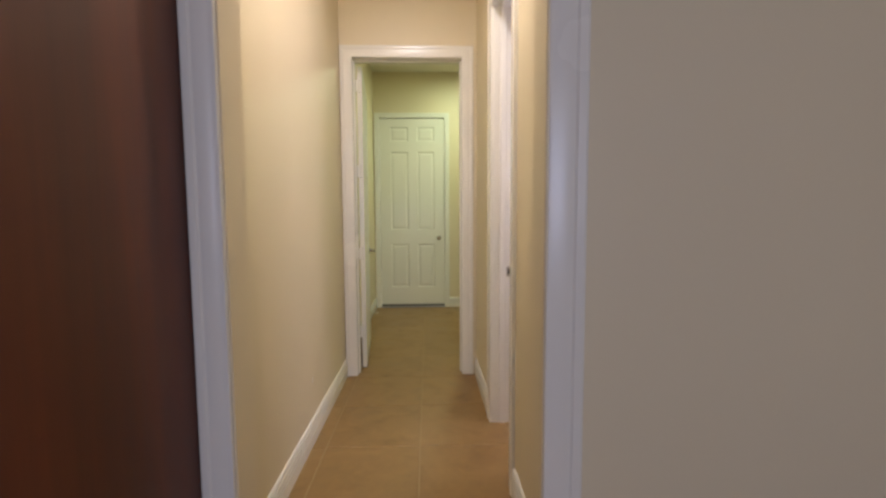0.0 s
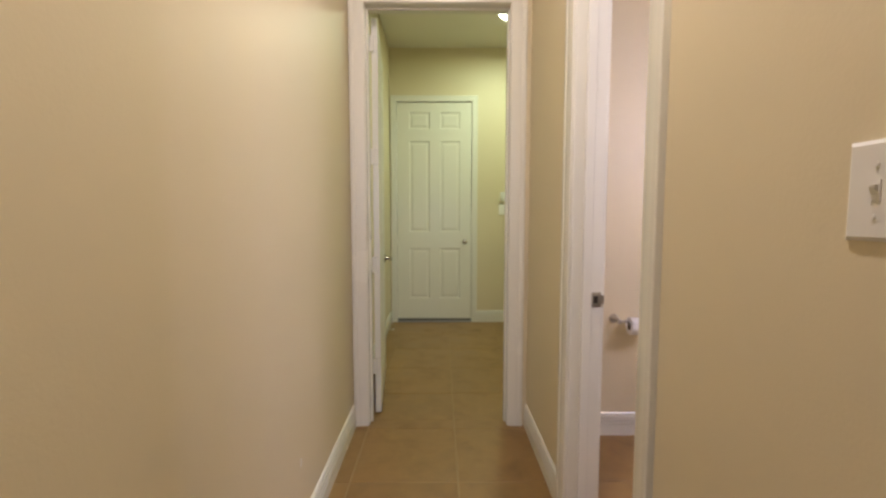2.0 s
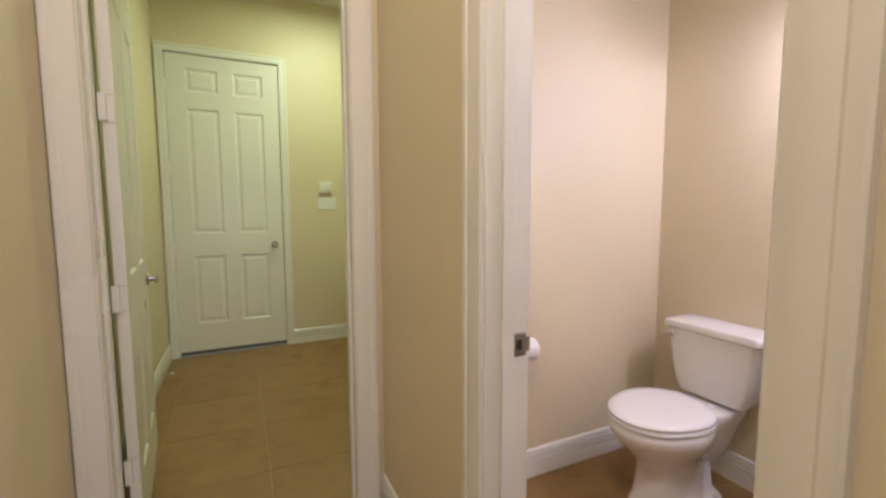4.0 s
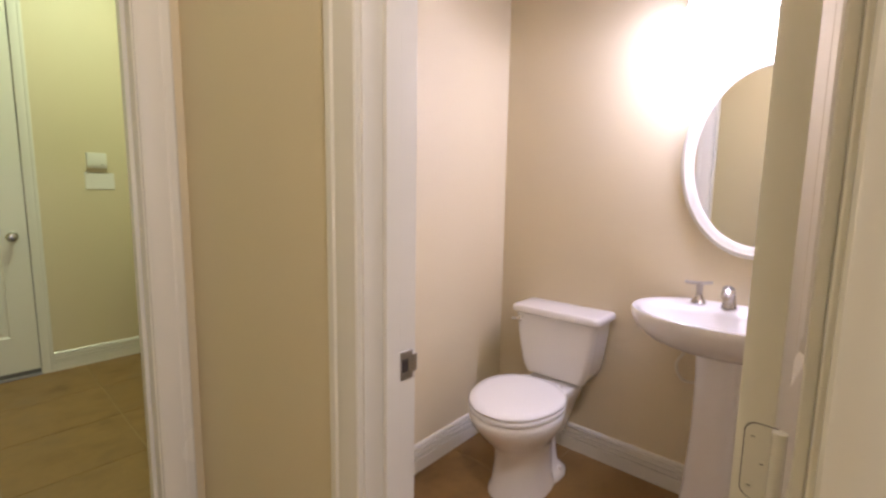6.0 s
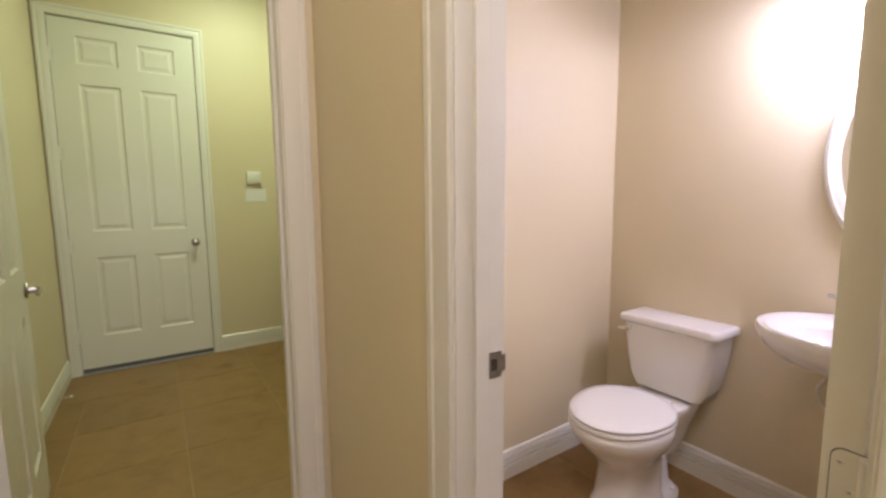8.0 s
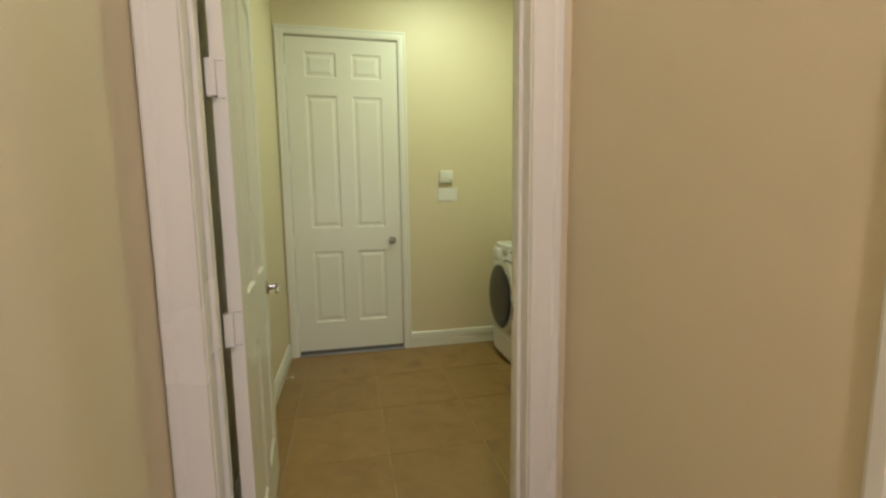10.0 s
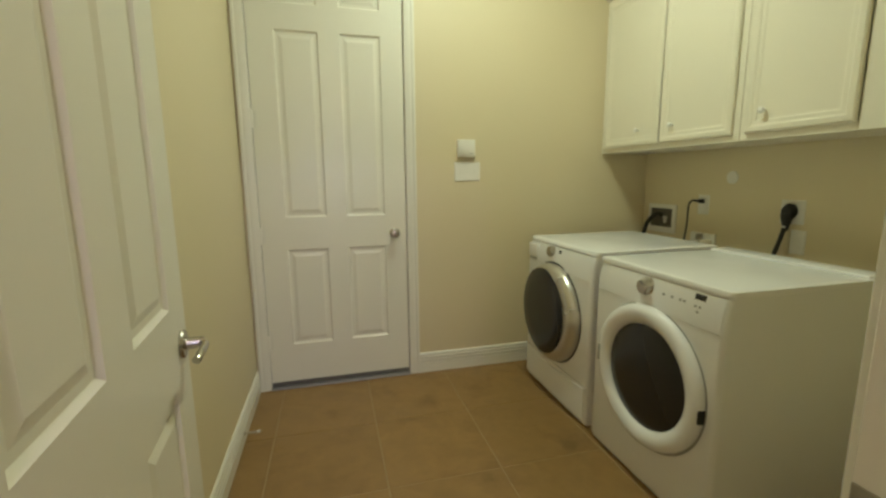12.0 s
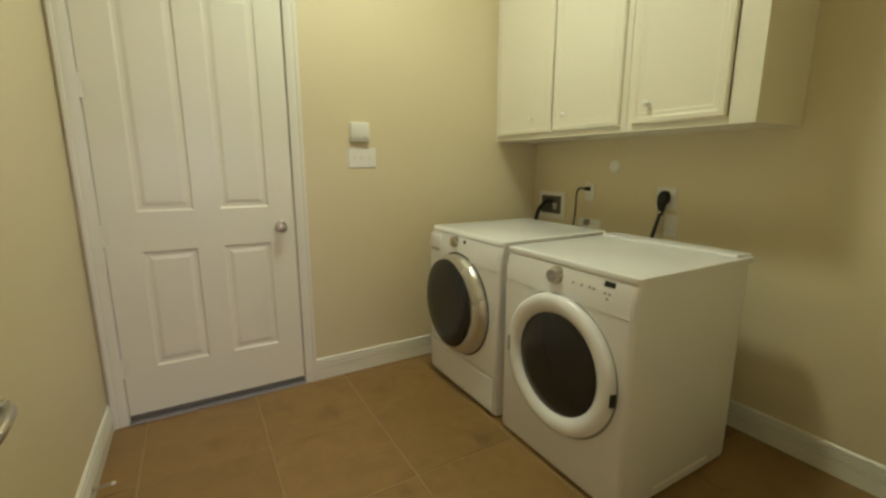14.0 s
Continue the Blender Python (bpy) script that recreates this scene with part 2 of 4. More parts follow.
KX0, KX1, KY = -1.7, 2.6, -3.2          # room behind the start

PAINT = "beige painted drywall with fine orange-peel texture"
wall("wall_hall_west", "x", XL - 0.12, XL, YE1, YL0, PAINT)
wall("wall_hall_east", "x", XR, XB, YE1, YL0, PAINT + " and a bathroom doorway", (2.197, 2.825, 2.405))
wall("wall_entry", "y", YE0, YE1, KX0, KX1, PAINT + " and a cased opening", (-0.082, 0.695, 2.405))
wall("wall_laundry_south", "y", YL0, YL1, XLL - 0.12, XRL + 0.12, PAINT + " and the laundry doorway", (-0.168, 0.676, 2.405))
wall("wall_laundry_west", "x", XLL - 0.12, XLL, YL1, YF, PAINT)
wall("wall_laundry_east", "x", XRL, XRL + 0.12, YL1, YF, PAINT)
wall("wall_laundry_north", "y", YF, YF + 0.12, XLL - 0.12, XRL + 0.12, PAINT + " and the outer doorway", (-0.246, 0.644, 2.525))
wall("wall_bathroom_east", "x", XRB, XRB + 0.12, YE1, YL0, PAINT)
wall("wall_bathroom_north", "y", YFB, YL0 - 0.004, XB, XRB, PAINT)
wall("wall_bathroom_south", "y", YNB - 0.12, YNB, XB, XRB, PAINT)
wall("wall_kitchen_west", "x", KX0 - 0.12, KX0, KY, YE1, PAINT)
wall("wall_kitchen_east", "x", KX1, KX1 + 0.12, KY, YE1, PAINT)
wall("wall_kitchen_south", "y", KY - 0.12, KY, KX0 - 0.12, KX1 + 0.12, PAINT + " and a window", (-0.3, 1.7, 2.3, 0.9))

structure("ceiling", box(KX0 - 0.12, KY - 0.12, CEIL, KX1 + 0.12, YF + 0.12, CEIL + 0.1), CEILING,
          "off-white textured ceiling over all the rooms", "ceiling")
floor = structure("floor", box(KX0 - 0.12, KY - 0.12, -0.15, KX1 + 0.12, YF + 0.12, -0.003), GROUT,
                  "brown ceramic tile floor with thin tan grout joints", "floor")
structure("ground", box(-40, -60, -0.35, 40, 40, -0.16), material("dry_lawn", (0.10, 0.12, 0.05), 0.9, vary=0.3, scale=1), "plain lawn outside the window", "ground")


def jambs(name, a, b, top, f0, f1, axis, stop_at, label, TRIM=TRIM):
    """Door lining 2 cm thick in a doorway, with a door stop strip; f0..f1 through the wall."""
    def piece(s0, s1, g0, g1, z0, z1):
        if axis == "y":
            return box(s0, g0, z0, s1, g1, z1, 0.0015, 1)
        return box(g0, s0, z0, g1, s1, z1, 0.0015, 1)
    lining = structure(name, piece(a - 0.02, b + 0.02, f0, f1, top, top + 0.02), TRIM, label, "trim")
    part("side_jamb", piece(a - 0.02, a, f0, f1, 0, top), TRIM, lining, smooth=None)
    part("side_jamb", piece(b, b + 0.02, f0, f1, 0, top), TRIM, lining, smooth=None)
    if stop_at:
        g0, g1 = stop_at
        part("door_stop_strip", piece(a, a + 0.011, g0, g1, 0, top - 0.011), TRIM, lining, smooth=None)
        part("door_stop_strip", piece(b - 0.011, b, g0, g1, 0, top - 0.011), TRIM, lining, smooth=None)
        part("door_stop_strip", piece(a, b, g0, g1, top - 0.011, top), TRIM, lining, smooth=None)
    return lining


jambs("jamb_laundry", -0.148, 0.656, 2.385, YL0, YL1, "y", (YL0 + 0.045, YL0 + 0.080), "white painted door lining with a stop strip")
jambs("jamb_bathroom", 2.217, 2.805, 2.385, XR, XB, "x", (XR + 0.042, XR + 0.077), "white painted door lining with a stop strip")
jambs("jamb_entry", -0.062, 0.671, 2.385, YE0, YE1, "y", None, "beige painted drywall return of the cased opening", WALL)
jambs("jamb_outer_door", -0.226, 0.624, 2.505, YF, YF + 0.12, "y", (YF + 0.055, YF + 0.09), "white painted door lining with a stop strip")

CL = "white gloss painted colonial door casing"
casing("trim_laundry_south", -0.152, 0.660, 2.389, 0.084, lambda s, z, v: (s, YL0 - v, z), CL)
casing("trim_laundry_north", -0.166, 0.664, 2.397, 0.080, lambda s, z, v: (s, YL1 + v, z), CL)
casing("trim_bathroom_west", 2.212, 2.810, 2.389, 0.078, lambda s, z, v: (XR - v, s, z), CL)
casing("trim_bathroom_east", 2.212, 2.810, 2.389, 0.078, lambda s, z, v: (XB + v, s, z), CL)
casing("trim_outer_door", -0.229, 0.627, 2.508, 0.062, lambda s, z, v: (s, YF - v, z), CL)
prof_l, prof_r = [(u * 0.074, v) for u, v in CASING], [(u * 0.092, v) for u, v in CASING]
structure("trim_entry_west", moulding(prof_l, [(-0.066, 0), (-0.066, 2.389)], lambda s, z, v: (s, YE0 - v, z)), TRIM, CL, "trim", 25)
structure("trim_entry_east", moulding(prof_r, [(0.674, 2.389), (0.674, 0)], lambda s, z, v: (s, YE0 - v, z)), TRIM, CL, "trim", 25)
structure("trim_entry_head", moulding(prof_r, [(-0.140, 2.3895), (0.766, 2.3895)], lambda s, z, v: (s, YE0 - v, z)), TRIM, CL, "trim", 25)

baseboard((XL, YE1), (XL, YL0), (1, 0))
baseboard((XR, YE1), (XR, 2.133), (-1, 0))
baseboard((XR, 2.889), (XR, YL0), (-1, 0))
baseboard((XLL, 3.75), (XLL, YF), (1, 0))
baseboard((0.690, YF), (XRL, YF), (0, -1))
baseboard((XRL, YL1), (XRL, YF - 0.015), (-1, 0))
baseboard((0.745, YL1), (XRL - 0.015, YL1), (0, 1))
baseboard((XB, YFB), (XRB, YFB), (0, -1))
baseboard((XRB, YNB), (XRB, YFB - 0.015), (-1, 0))
baseboard((XB, YNB), (XRB - 0.015, YNB), (0, 1))
baseboard((XB, 2.889), (XB, YFB - 0.015), (1, 0))
baseboard((0.768, YE0), (KX1, YE0), (0, -1))

# window of the room behind the start
win = tagged(finish("window_1", box(-0.32, KY - 0.08, 0.86, 1.72, KY + 0.02, 0.90, 0.004), TRIM), "white framed window in the room behind", "window", kind="structure")
for fx in (-0.3, 0.67, 1.64):
    part("window_frame", box(fx, KY - 0.09, 0.9, fx + 0.06, KY - 0.04, 2.3, 0.004), TRIM, win)
for fz in (0.9, 1.57, 2.24):
    part("window_frame", box(-0.3, KY - 0.085, fz, 1.7, KY - 0.045, fz + 0.06, 0.004), TRIM, win)


# ---- doors ----
def six_panel_door(name, w, h, m, cols, rows, label, hinges=(), hinge_side="left", thick=0.035, both=True):
    """Door slab with hinge edge at x 0, from y 0 (front) to thick; every panel is a mesh of its own set into a recess."""
    bm = bmesh.new()
    xs = sorted({0, w, *[c for p in cols for c in p]})
    zs = sorted({0, h, *[c for p in rows for c in p]})
    cells = []
    for f in (0.0, thick):
        grid = [[bm.verts.new((x, f, z)) for z in zs] for x in xs]
        for i in range(len(xs) - 1):
            for k in range(len(zs) - 1):
                fc = bm.faces.new((grid[i][k], grid[i + 1][k], grid[i + 1][k + 1], grid[i][k + 1]))
                if any(abs(xs[i] - a) < 1e-6 for a, b in cols) and any(abs(zs[k] - a) < 1e-6 for a, b in rows):
                    cells.append(fc)
    bmesh.ops.remove_doubles(bm, verts=bm.verts, dist=1e-6)
    edges = [e for e in bm.edges if len(e.link_faces) == 1]
    bmesh.ops.bridge_loops(bm, edges=edges)
    bmesh.ops.recalc_face_normals(bm, faces=bm.faces)
    bmesh.ops.inset_individual(bm, faces=cells, thickness=0.014, depth=-0.009)
    door = finish(name, bm, DOOR_PAINT)
    door.matrix_world = m
    tagged(door, label, "door", kind="structure")
    for a, b in cols:
        for c, d in rows:
            for f, s in (((0.0, 1), (thick, -1)) if both else ((0.0, 1),)):
                base, top = f + s * 0.0095, f + s * 0.003
                g0, g1 = 0.0165, 0.043
                loops = [[(a + g, y, c + g), (b - g, y, c + g), (b - g, y, d - g), (a + g, y, d - g)] for g, y in ((g0, base), (g0 + 0.006, base), (g1, top))]
                part("panel", loft(loops, (False, True)), DOOR_PAINT, door, smooth=None)
    return door


def hinge_leaf(door, z, edge_y0, edge_y1, leaf=True):
    """Painted butt hinge on the door's hinge edge at x 0: a leaf with rounded corners, screws and a knuckle."""
    bm = bmesh.new()
    n, r, hh = 6, 0.012, 0.045
    y0, y1 = edge_y0, edge_y1
    pts = [(y0, z - hh)]
    for cy, cz, a0 in ((y1 - r, z - hh + r, -90), (y1 - r, z + hh - r, 0)):
        for i in range(n + 1):
            t = radians(a0 + 90 * i / n)
            pts.append((cy + r * math.cos(t), cz + r * math.sin(t)))
    pts.append((y0, z + hh))
    loft([[(x, y, zz) for y, zz in pts] for x in (-0.0012, 0.001)], bm=bm)
    hinge = part("hinge", bm, TRIM, door, "paint-covered butt hinge")
    rim = [(y + (0.0012 if y > y0 else 0), z + (zz - z) * 1.025) for y, zz in pts]
    # crack in the paint round the leaf, its shade put in as dark colour
    part("paint_crack", loft([[(x, y, zz) for y, zz in rim] for x in (-0.0004, 0.001)]), RECESS_SHADE, hinge)
    return hinge


def lever_handle(parent, at, out, along, mat=NICKEL):
    """Lever on a round rose; out is the way it stands from the door face, along the way the lever points (local axes y and x)."""
    x, y, z = at
    handle = part("door_handle", lathe([(0.031, 0), (0.032, 0.004), (0.029, 0.009), (0.014, 0.012), (0.012, 0.045), (0.0005, 0.046)],
                                       (x, y, z), "y", 28, flip=out < 0), mat, parent, "brushed nickel lever handle")
    p = [(x, y + out * 0.038, z), (x + along * 0.02, y + out * 0.050, z + 0.001), (x + along * 0.06, y + out * 0.052, z + 0.002),
         (x + along * 0.088, y + out * 0.050, z - 0.001), (x + along * 0.102, y + out * 0.046, z - 0.005)]
    part("lever", tube(curve_points(p, 6), 0.0085, 12), mat, handle)
    return handle


def round_knob(parent, at, out, mat=NICKEL):
    prof = [(0.030, 0), (0.031, 0.004), (0.027, 0.008), (0.012, 0.011), (0.011, 0.028), (0.020, 0.034), (0.0265, 0.044), (0.0265, 0.054), (0.020, 0.063), (0.009, 0.066), (0.0005, 0.066)]
    return part("door_knob", lathe(prof, at, "y", 32, flip=out < 0), mat, parent, "brushed nickel round knob")


COLS = ((0.135, 0.370), (0.485, 0.715))
ROWS = ((0.235, 0.815), (1.005, 2.030), (2.165, 2.350))
HINGE_Z = (2.225, 1.577, 0.934, 0.308)

# outer door of the laundry, closed
d_outer = six_panel_door("door_1", 0.842, 2.458, pose(-0.222, YF + 0.006, 0.040), COLS, ROWS,
                         "closed white six-panel door with a nickel knob", both=False)
round_knob(d_outer, (0.769, 0, 0.893), -1)
for hz in (2.205, 1.554, 0.903, 0.255):
    part("hinge", lathe([(0.004, -0.050), (0.0085, -0.047), (0.0085, 0.047), (0.004, 0.050)], (-0.003, -0.008, hz), "z", 12), TRIM, d_outer, "white painted hinge knuckle")
    part("hinge_leaf", box(0.0, -0.0015, hz - 0.045, 0.022, 0.0, hz + 0.045), TRIM, d_outer)
part("door_sweep", box(0.0, -0.004, -0.027, 0.842, 0.03, -0.001, 0.001, 1), SWEEP, d_outer, "grey rubber door sweep")
structure("threshold", box(-0.226, YF - 0.022, -0.001, 0.624, YF + 0.10, 0.011, 0.003), material("aluminium_threshold", (0.42, 0.41, 0.42), 0.45, 0.8, vary=0.12, scale=12),
          "dull aluminium threshold under the outer door", "threshold")

# laundry door, standing open into the room; hinge edge towards the hall
PW = 0.80
COLS_L = ((0.125, 0.345), (0.455, 0.675))
ROWS_L = ((0.225, 0.80), (0.985, 1.985), (2.105, 2.265))
d_laundry = six_panel_door("door_2", PW, 2.362, pose(-0.100, 3.760, 0.012, 0, 0, 95.2), COLS_L, ROWS_L,
                           "open white six-panel laundry door with a lever handle")
lever_handle(d_laundry, (PW - 0.055, 0, 0.888), -1, -1)
lever_handle(d_laundry, (PW - 0.055, 0.035, 0.888), 1, -1)
part("latch_plate", box(PW, 0.006, 0.875, PW + 0.0012, 0.029, 0.935), STEEL, d_laundry)
for hz in HINGE_Z:
    hinge_leaf(d_laundry, hz - 0.012, 0.003, 0.034)
    part("hinge_barrel", lathe([(0.007, -0.046), (0.007, 0.046)], (-0.010, 0.040, hz - 0.012), "z", 12), TRIM, d_laundry)
    part("hinge_plate", box(-0.019, 0.022, hz - 0.056, -0.001, 0.0445, hz + 0.034, 0.001, 1), TRIM, d_laundry, "painted hinge leaf across the gap")

# bathroom door, open at right angles into the bathroom
d_bath = six_panel_door("door_3", 0.585, 2.362, pose(0.898, 2.246, 0.012, 0, 0, -4.5), ((0.10, 0.25), (0.335, 0.485)), ROWS_L,
                        "open white six-panel bathroom door, seen on its hinged edge")
for hz in HINGE_Z:
    lf = hinge_leaf(d_bath, hz - 0.012, -0.004, 0.026)
    for sy, sz in ((0.018, 0.03), (0.008, 0.0), (0.018, -0.03)):
        part("screw", lathe([(0.0035, 0), (0.003, 0.0006)], (-0.0013, sy, hz - 0.012 + sz), "x", 10, flip=True), TRIM, lf)
        # dark bar stands for the shade in the screw slot
        part("screw_slot", box(-0.0023, sy - 0.0018, hz - 0.0125 + sz, -0.0015, sy + 0.0018, hz - 0.0115 + sz), RECESS_SHADE, lf)
    part("hinge_barrel", lathe([(0.007, -0.046), (0.007, 0.046)], (-0.008, -0.006, hz - 0.012), "z", 12), TRIM, d_bath)
lever_handle(d_bath, (0.585 - 0.062, 0.035, 0.905), 1, -1)


def strike(name_at, axis, label):
    """Metal strike plate let into a jamb; a dark block paints the shade of its bolt hole."""
    x, y, z = name_at
    if axis == "y":   # plate faces -y
        s = tagged(finish("strike_plate", box(x - 0.016, y - 0.0015, z - 0.029, x + 0.020, y + 0.001, z + 0.029, 0.001, 1), STEEL), label, "strike plate")
        part("bolt_hole_shade", box(x - 0.009, y - 0.0022, z - 0.013, x + 0.007, y - 0.0005, z + 0.013), HOLE_SHADE, s)
        part("lip", box(x + 0.020, y - 0.0012, z - 0.018, x + 0.032, y + 0.002, z + 0.018, 0.0008, 1), STEEL, s)
    else:             # plate faces -x
        s = tagged(finish("strike_plate", box(x - 0.0015, y - 0.020, z - 0.029, x + 0.001, y + 0.020, z + 0.029, 0.001, 1), STEEL), label, "strike plate")
        part("bolt_hole_shade", box(x - 0.0022, y - 0.008, z - 0.013, x - 0.0005, y + 0.008, z + 0.013), HOLE_SHADE, s)
    for dz in (-0.022, 0.022):
        if axis == "y":
            part("screw", lathe([(0.003, 0), (0.0025, 0.0012)], (x, y - 0.001, z + dz), "y", 10, flip=True), STEEL, s)
        else:
            part("screw", lathe([(0.003, 0), (0.0025, 0.0012)], (x - 0.001, y, z + dz), "x", 10, flip=True), STEEL, s)
    return s


strike((XB - 0.022, 2.805, 0.905), "y", "worn steel strike plate in the bathroom door jamb")
strike((0.656, YL1 - 0.021, 0.935), "x", "worn steel strike plate in the laundry door jamb")


# ---- wall plates ----
def switch_plate(at, normal, w, h, toggles, label, rocker=False):
    """Wall plate with its back at the origin of its pose, facing local -y."""
    r = root("light_switch", pose(*at, 0, 0, normal), label, "light switch")
    bm = loft([[(sx * (w / 2 - g), y, sz * (h / 2 - g)) for sx, sz in ((-1, -1), (1, -1), (1, 1), (-1, 1))] for g, y in ((0, 0), (0, -0.002), (0.005, -0.006))])
    part("plate", bm, PLASTIC, r, smooth=None)
    for i in range(toggles):
        cx = (i - (toggles - 1) / 2) * 0.046
        if rocker:
            part("rocker", box(cx - 0.0165, -0.0095, -0.033, cx + 0.0165, -0.006, 0.033, 0.0015), PLASTIC, r)
        else:
            part("toggle_slot", box(cx - 0.006, -0.0072, -0.0125, cx + 0.006, -0.006, 0.0125), PLASTIC, r)
            part("toggle", loft([[(cx + sx * a, y, zz + sz * b) for sx, sz in ((-1, -1), (1, -1), (1, 1), (-1, 1))]
                                 for a, b, y, zz in ((0.004, 0.007, -0.0055, 0.0), (0.003, 0.003, -0.011, 0.004))]), PLASTIC, r)
        for sz in (-0.03, 0.03):
            part("screw", lathe([(0.003, 0), (0.0025, 0.001)], (cx, -0.0065, sz), "y", 10, flip=True), PLASTIC, r)
    return r


switch_plate((1.018, YF, 1.303), 0, 0.168, 0.118, 3, "white three-gang toggle switch plate beside the outer door")
switch_plate((XR, 1.656, 1.257), -90, 0.074, 0.117, 1, "white single toggle light switch on the hall wall")
switch_plate((XB, 2.985, 1.19), 90, 0.115, 0.117, 2, "white two-gang rocker switch plate in the bathroom", rocker=True)

th = root("alarm_keypad", pose(1.005, YF, 1.446), "small white plastic keypad above the switch plate", "keypad")
part("body", box(-0.057, -0.030, -0.053, 0.057, 0, 0.053, 0.006, 3), PLASTIC, th)
part("cover", box(-0.052, -0.034, -0.040, 0.052, -0.029, 0.049, 0.003), PLASTIC, th)
part("indicator", box(0.018, -0.0352, -0.034, 0.040, -0.0335, -0.030), GREY_MARK, th)

# small chip of filler on the hall wall
tagged(finish("wall_chip", loft([[(XL + x, 2.665 + y, 0.335 + z) for y, z in ((-0.006, -0.016), (0.003, -0.012), (0.007, 0.014), (-0.002, 0.017))]
                                 for x in (-0.001, 0.0012)]), PLASTIC), "small chip of white filler on the hall wall", "wall mark")

# spring door stop on the laundry baseboard
ds = root("door_stop", pose(XLL + 0.015, 5.56, 0.052), "spring door stop screwed to the white baseboard", "door stop")
part("base", lathe([(0.012, 0), (0.012, 0.004), (0.006, 0.012)], (0, 0, 0), "x", 16), NICKEL, ds)
coil = [(0.010 + 0.050 * i / 90, 0.0055 * math.cos(i * 0.8), 0.0055 * math.sin(i * 0.8)) for i in range(91)]
part("spring", tube(coil, 0.0013, 6), NICKEL, ds)
part("tip", lathe([(0.007, 0), (0.007, 0.012), (0.004, 0.014)], (0.059, 0, 0), "x", 14), PLASTIC, ds, "white rubber tip")

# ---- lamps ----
# unseen fixture, added to go with the assumed hall lamp
dl = root("unseen_hall_downlight", pose(0.27, 1.95, CEIL), "unseen round recessed ceiling light with a white ring, added to light the hall", "ceiling light")
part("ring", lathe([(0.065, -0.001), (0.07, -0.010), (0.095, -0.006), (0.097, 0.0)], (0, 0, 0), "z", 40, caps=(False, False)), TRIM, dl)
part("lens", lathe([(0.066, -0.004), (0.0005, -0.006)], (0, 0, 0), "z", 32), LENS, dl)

fl = root("laundry_ceiling_light", pose(0.95, 5.20, CEIL), "round flush ceiling light with a frosted dome", "ceiling light")
part("base", lathe([(0.16, 0), (0.165, -0.018), (0.16, -0.022)], (0, 0, 0), "z", 40), TRIM, fl)
part("dome", lathe([(0.155, -0.022), (0.15, -0.038), (0.125, -0.056), (0.08, -0.069), (0.0005, -0.074)], (0, 0, 0), "z", 40), DOME, fl)

vl = root("vanity_light", pose(XRB, 2.402, 1.985, 0, 0, 180), "nickel vanity light bar with three frosted shades above the mirror", "wall lamp")
part("back_plate", box(0, -0.29, -0.03, 0.022, 0.29, 0.05, 0.008, 3), NICKEL, vl)
for sy in (-0.2, 0.0, 0.2):
    part("arm", tube(curve_points([(0.02, sy, 0.01), (0.07, sy, 0.035), (0.155, sy, 0.03), (0.165, sy, 0.0)], 5), 0.007, 10), NICKEL, vl)
    shade = part("shade", lathe([(0.018, 0.0), (0.026, -0.006), (0.040, -0.04), (0.052, -0.085), (0.062, -0.115), (0.059, -0.115), (0.048, -0.083), (0.036, -0.038), (0.016, -0.004)],
                                (0.165, sy, 0.0), "z", 28, caps=(False, False)), SHADE, vl, "lit frosted glass shade")
    part("bulb", lathe([(0.012, -0.005), (0.026, -0.045), (0.028, -0.065), (0.02, -0.082), (0.0005, -0.09)], (0.165, sy, 0), "z", 20), SHADE, shade)

# ---- bathroom ----
mr = root("oval_mirror", pose(XRB, 2.402, 1.382, 0, 0, 180), "oval wall mirror in a white beaded frame", "mirror")


def ring_section(profile, a, b, n=72):
    return [[(v, (a - u) * math.cos(2 * math.pi * i / n), (b - u) * math.sin(2 * math.pi * i / n)) for i in range(n)] for u, v in profile]


part("frame", loft(ring_section([(0.0, 0.0), (0.0, 0.014), (0.006, 0.022), (0.016, 0.024), (0.022, 0.019), (0.028, 0.019), (0.034, 0.016), (0.041, 0.015), (0.046, 0.008), (0.046, 0.002)],
                                0.268, 0.366), (False, False)), TRIM, mr, "white painted frame", 50)
part("glass", loft(ring_section([(0.044, 0.003), (0.044, 0.006)], 0.268, 0.366)), MIRROR, mr)

toilet = root("toilet", pose(XRB, 3.102, 0, 0, 0, 180) @ Matrix.Diagonal((1, 1, 1.022, 1)), "white ceramic two-piece toilet with its lid closed", "toilet")


def egg(cu, au, bv, z, back=0.75, n=44):
    """Oval that is fuller to the front; flatter to the back."""
    pts = []
    for i in range(n):
        t = 2 * math.pi * i / n
        c, s = math.cos(t), math.sin(t)
        u = cu + (au if c > 0 else au * back) * c
        pts.append((u, bv * math.copysign(abs(s) ** 0.92, s), z))
    return pts


bowl = part("bowl", loft([oval(0.405, 0, 0, 0.165, 0.116, 44, 2.6), oval(0.405, 0, 0.018, 0.164, 0.115, 44, 2.6), oval(0.405, 0, 0.04, 0.152, 0.106, 44, 2.5),
                          oval(0.400, 0, 0.12, 0.148, 0.100, 44, 2.4), oval(0.400, 0, 0.19, 0.148, 0.102, 44, 2.3), egg(0.43, 0.165, 0.122, 0.24),
                          egg(0.44, 0.205, 0.158, 0.29), egg(0.445, 0.232, 0.178, 0.33), egg(0.448, 0.242, 0.183, 0.36), egg(0.448, 0.238, 0.180, 0.378),
                          egg(0.448, 0.222, 0.166, 0.384)]), CERAMIC, toilet, smooth=60)
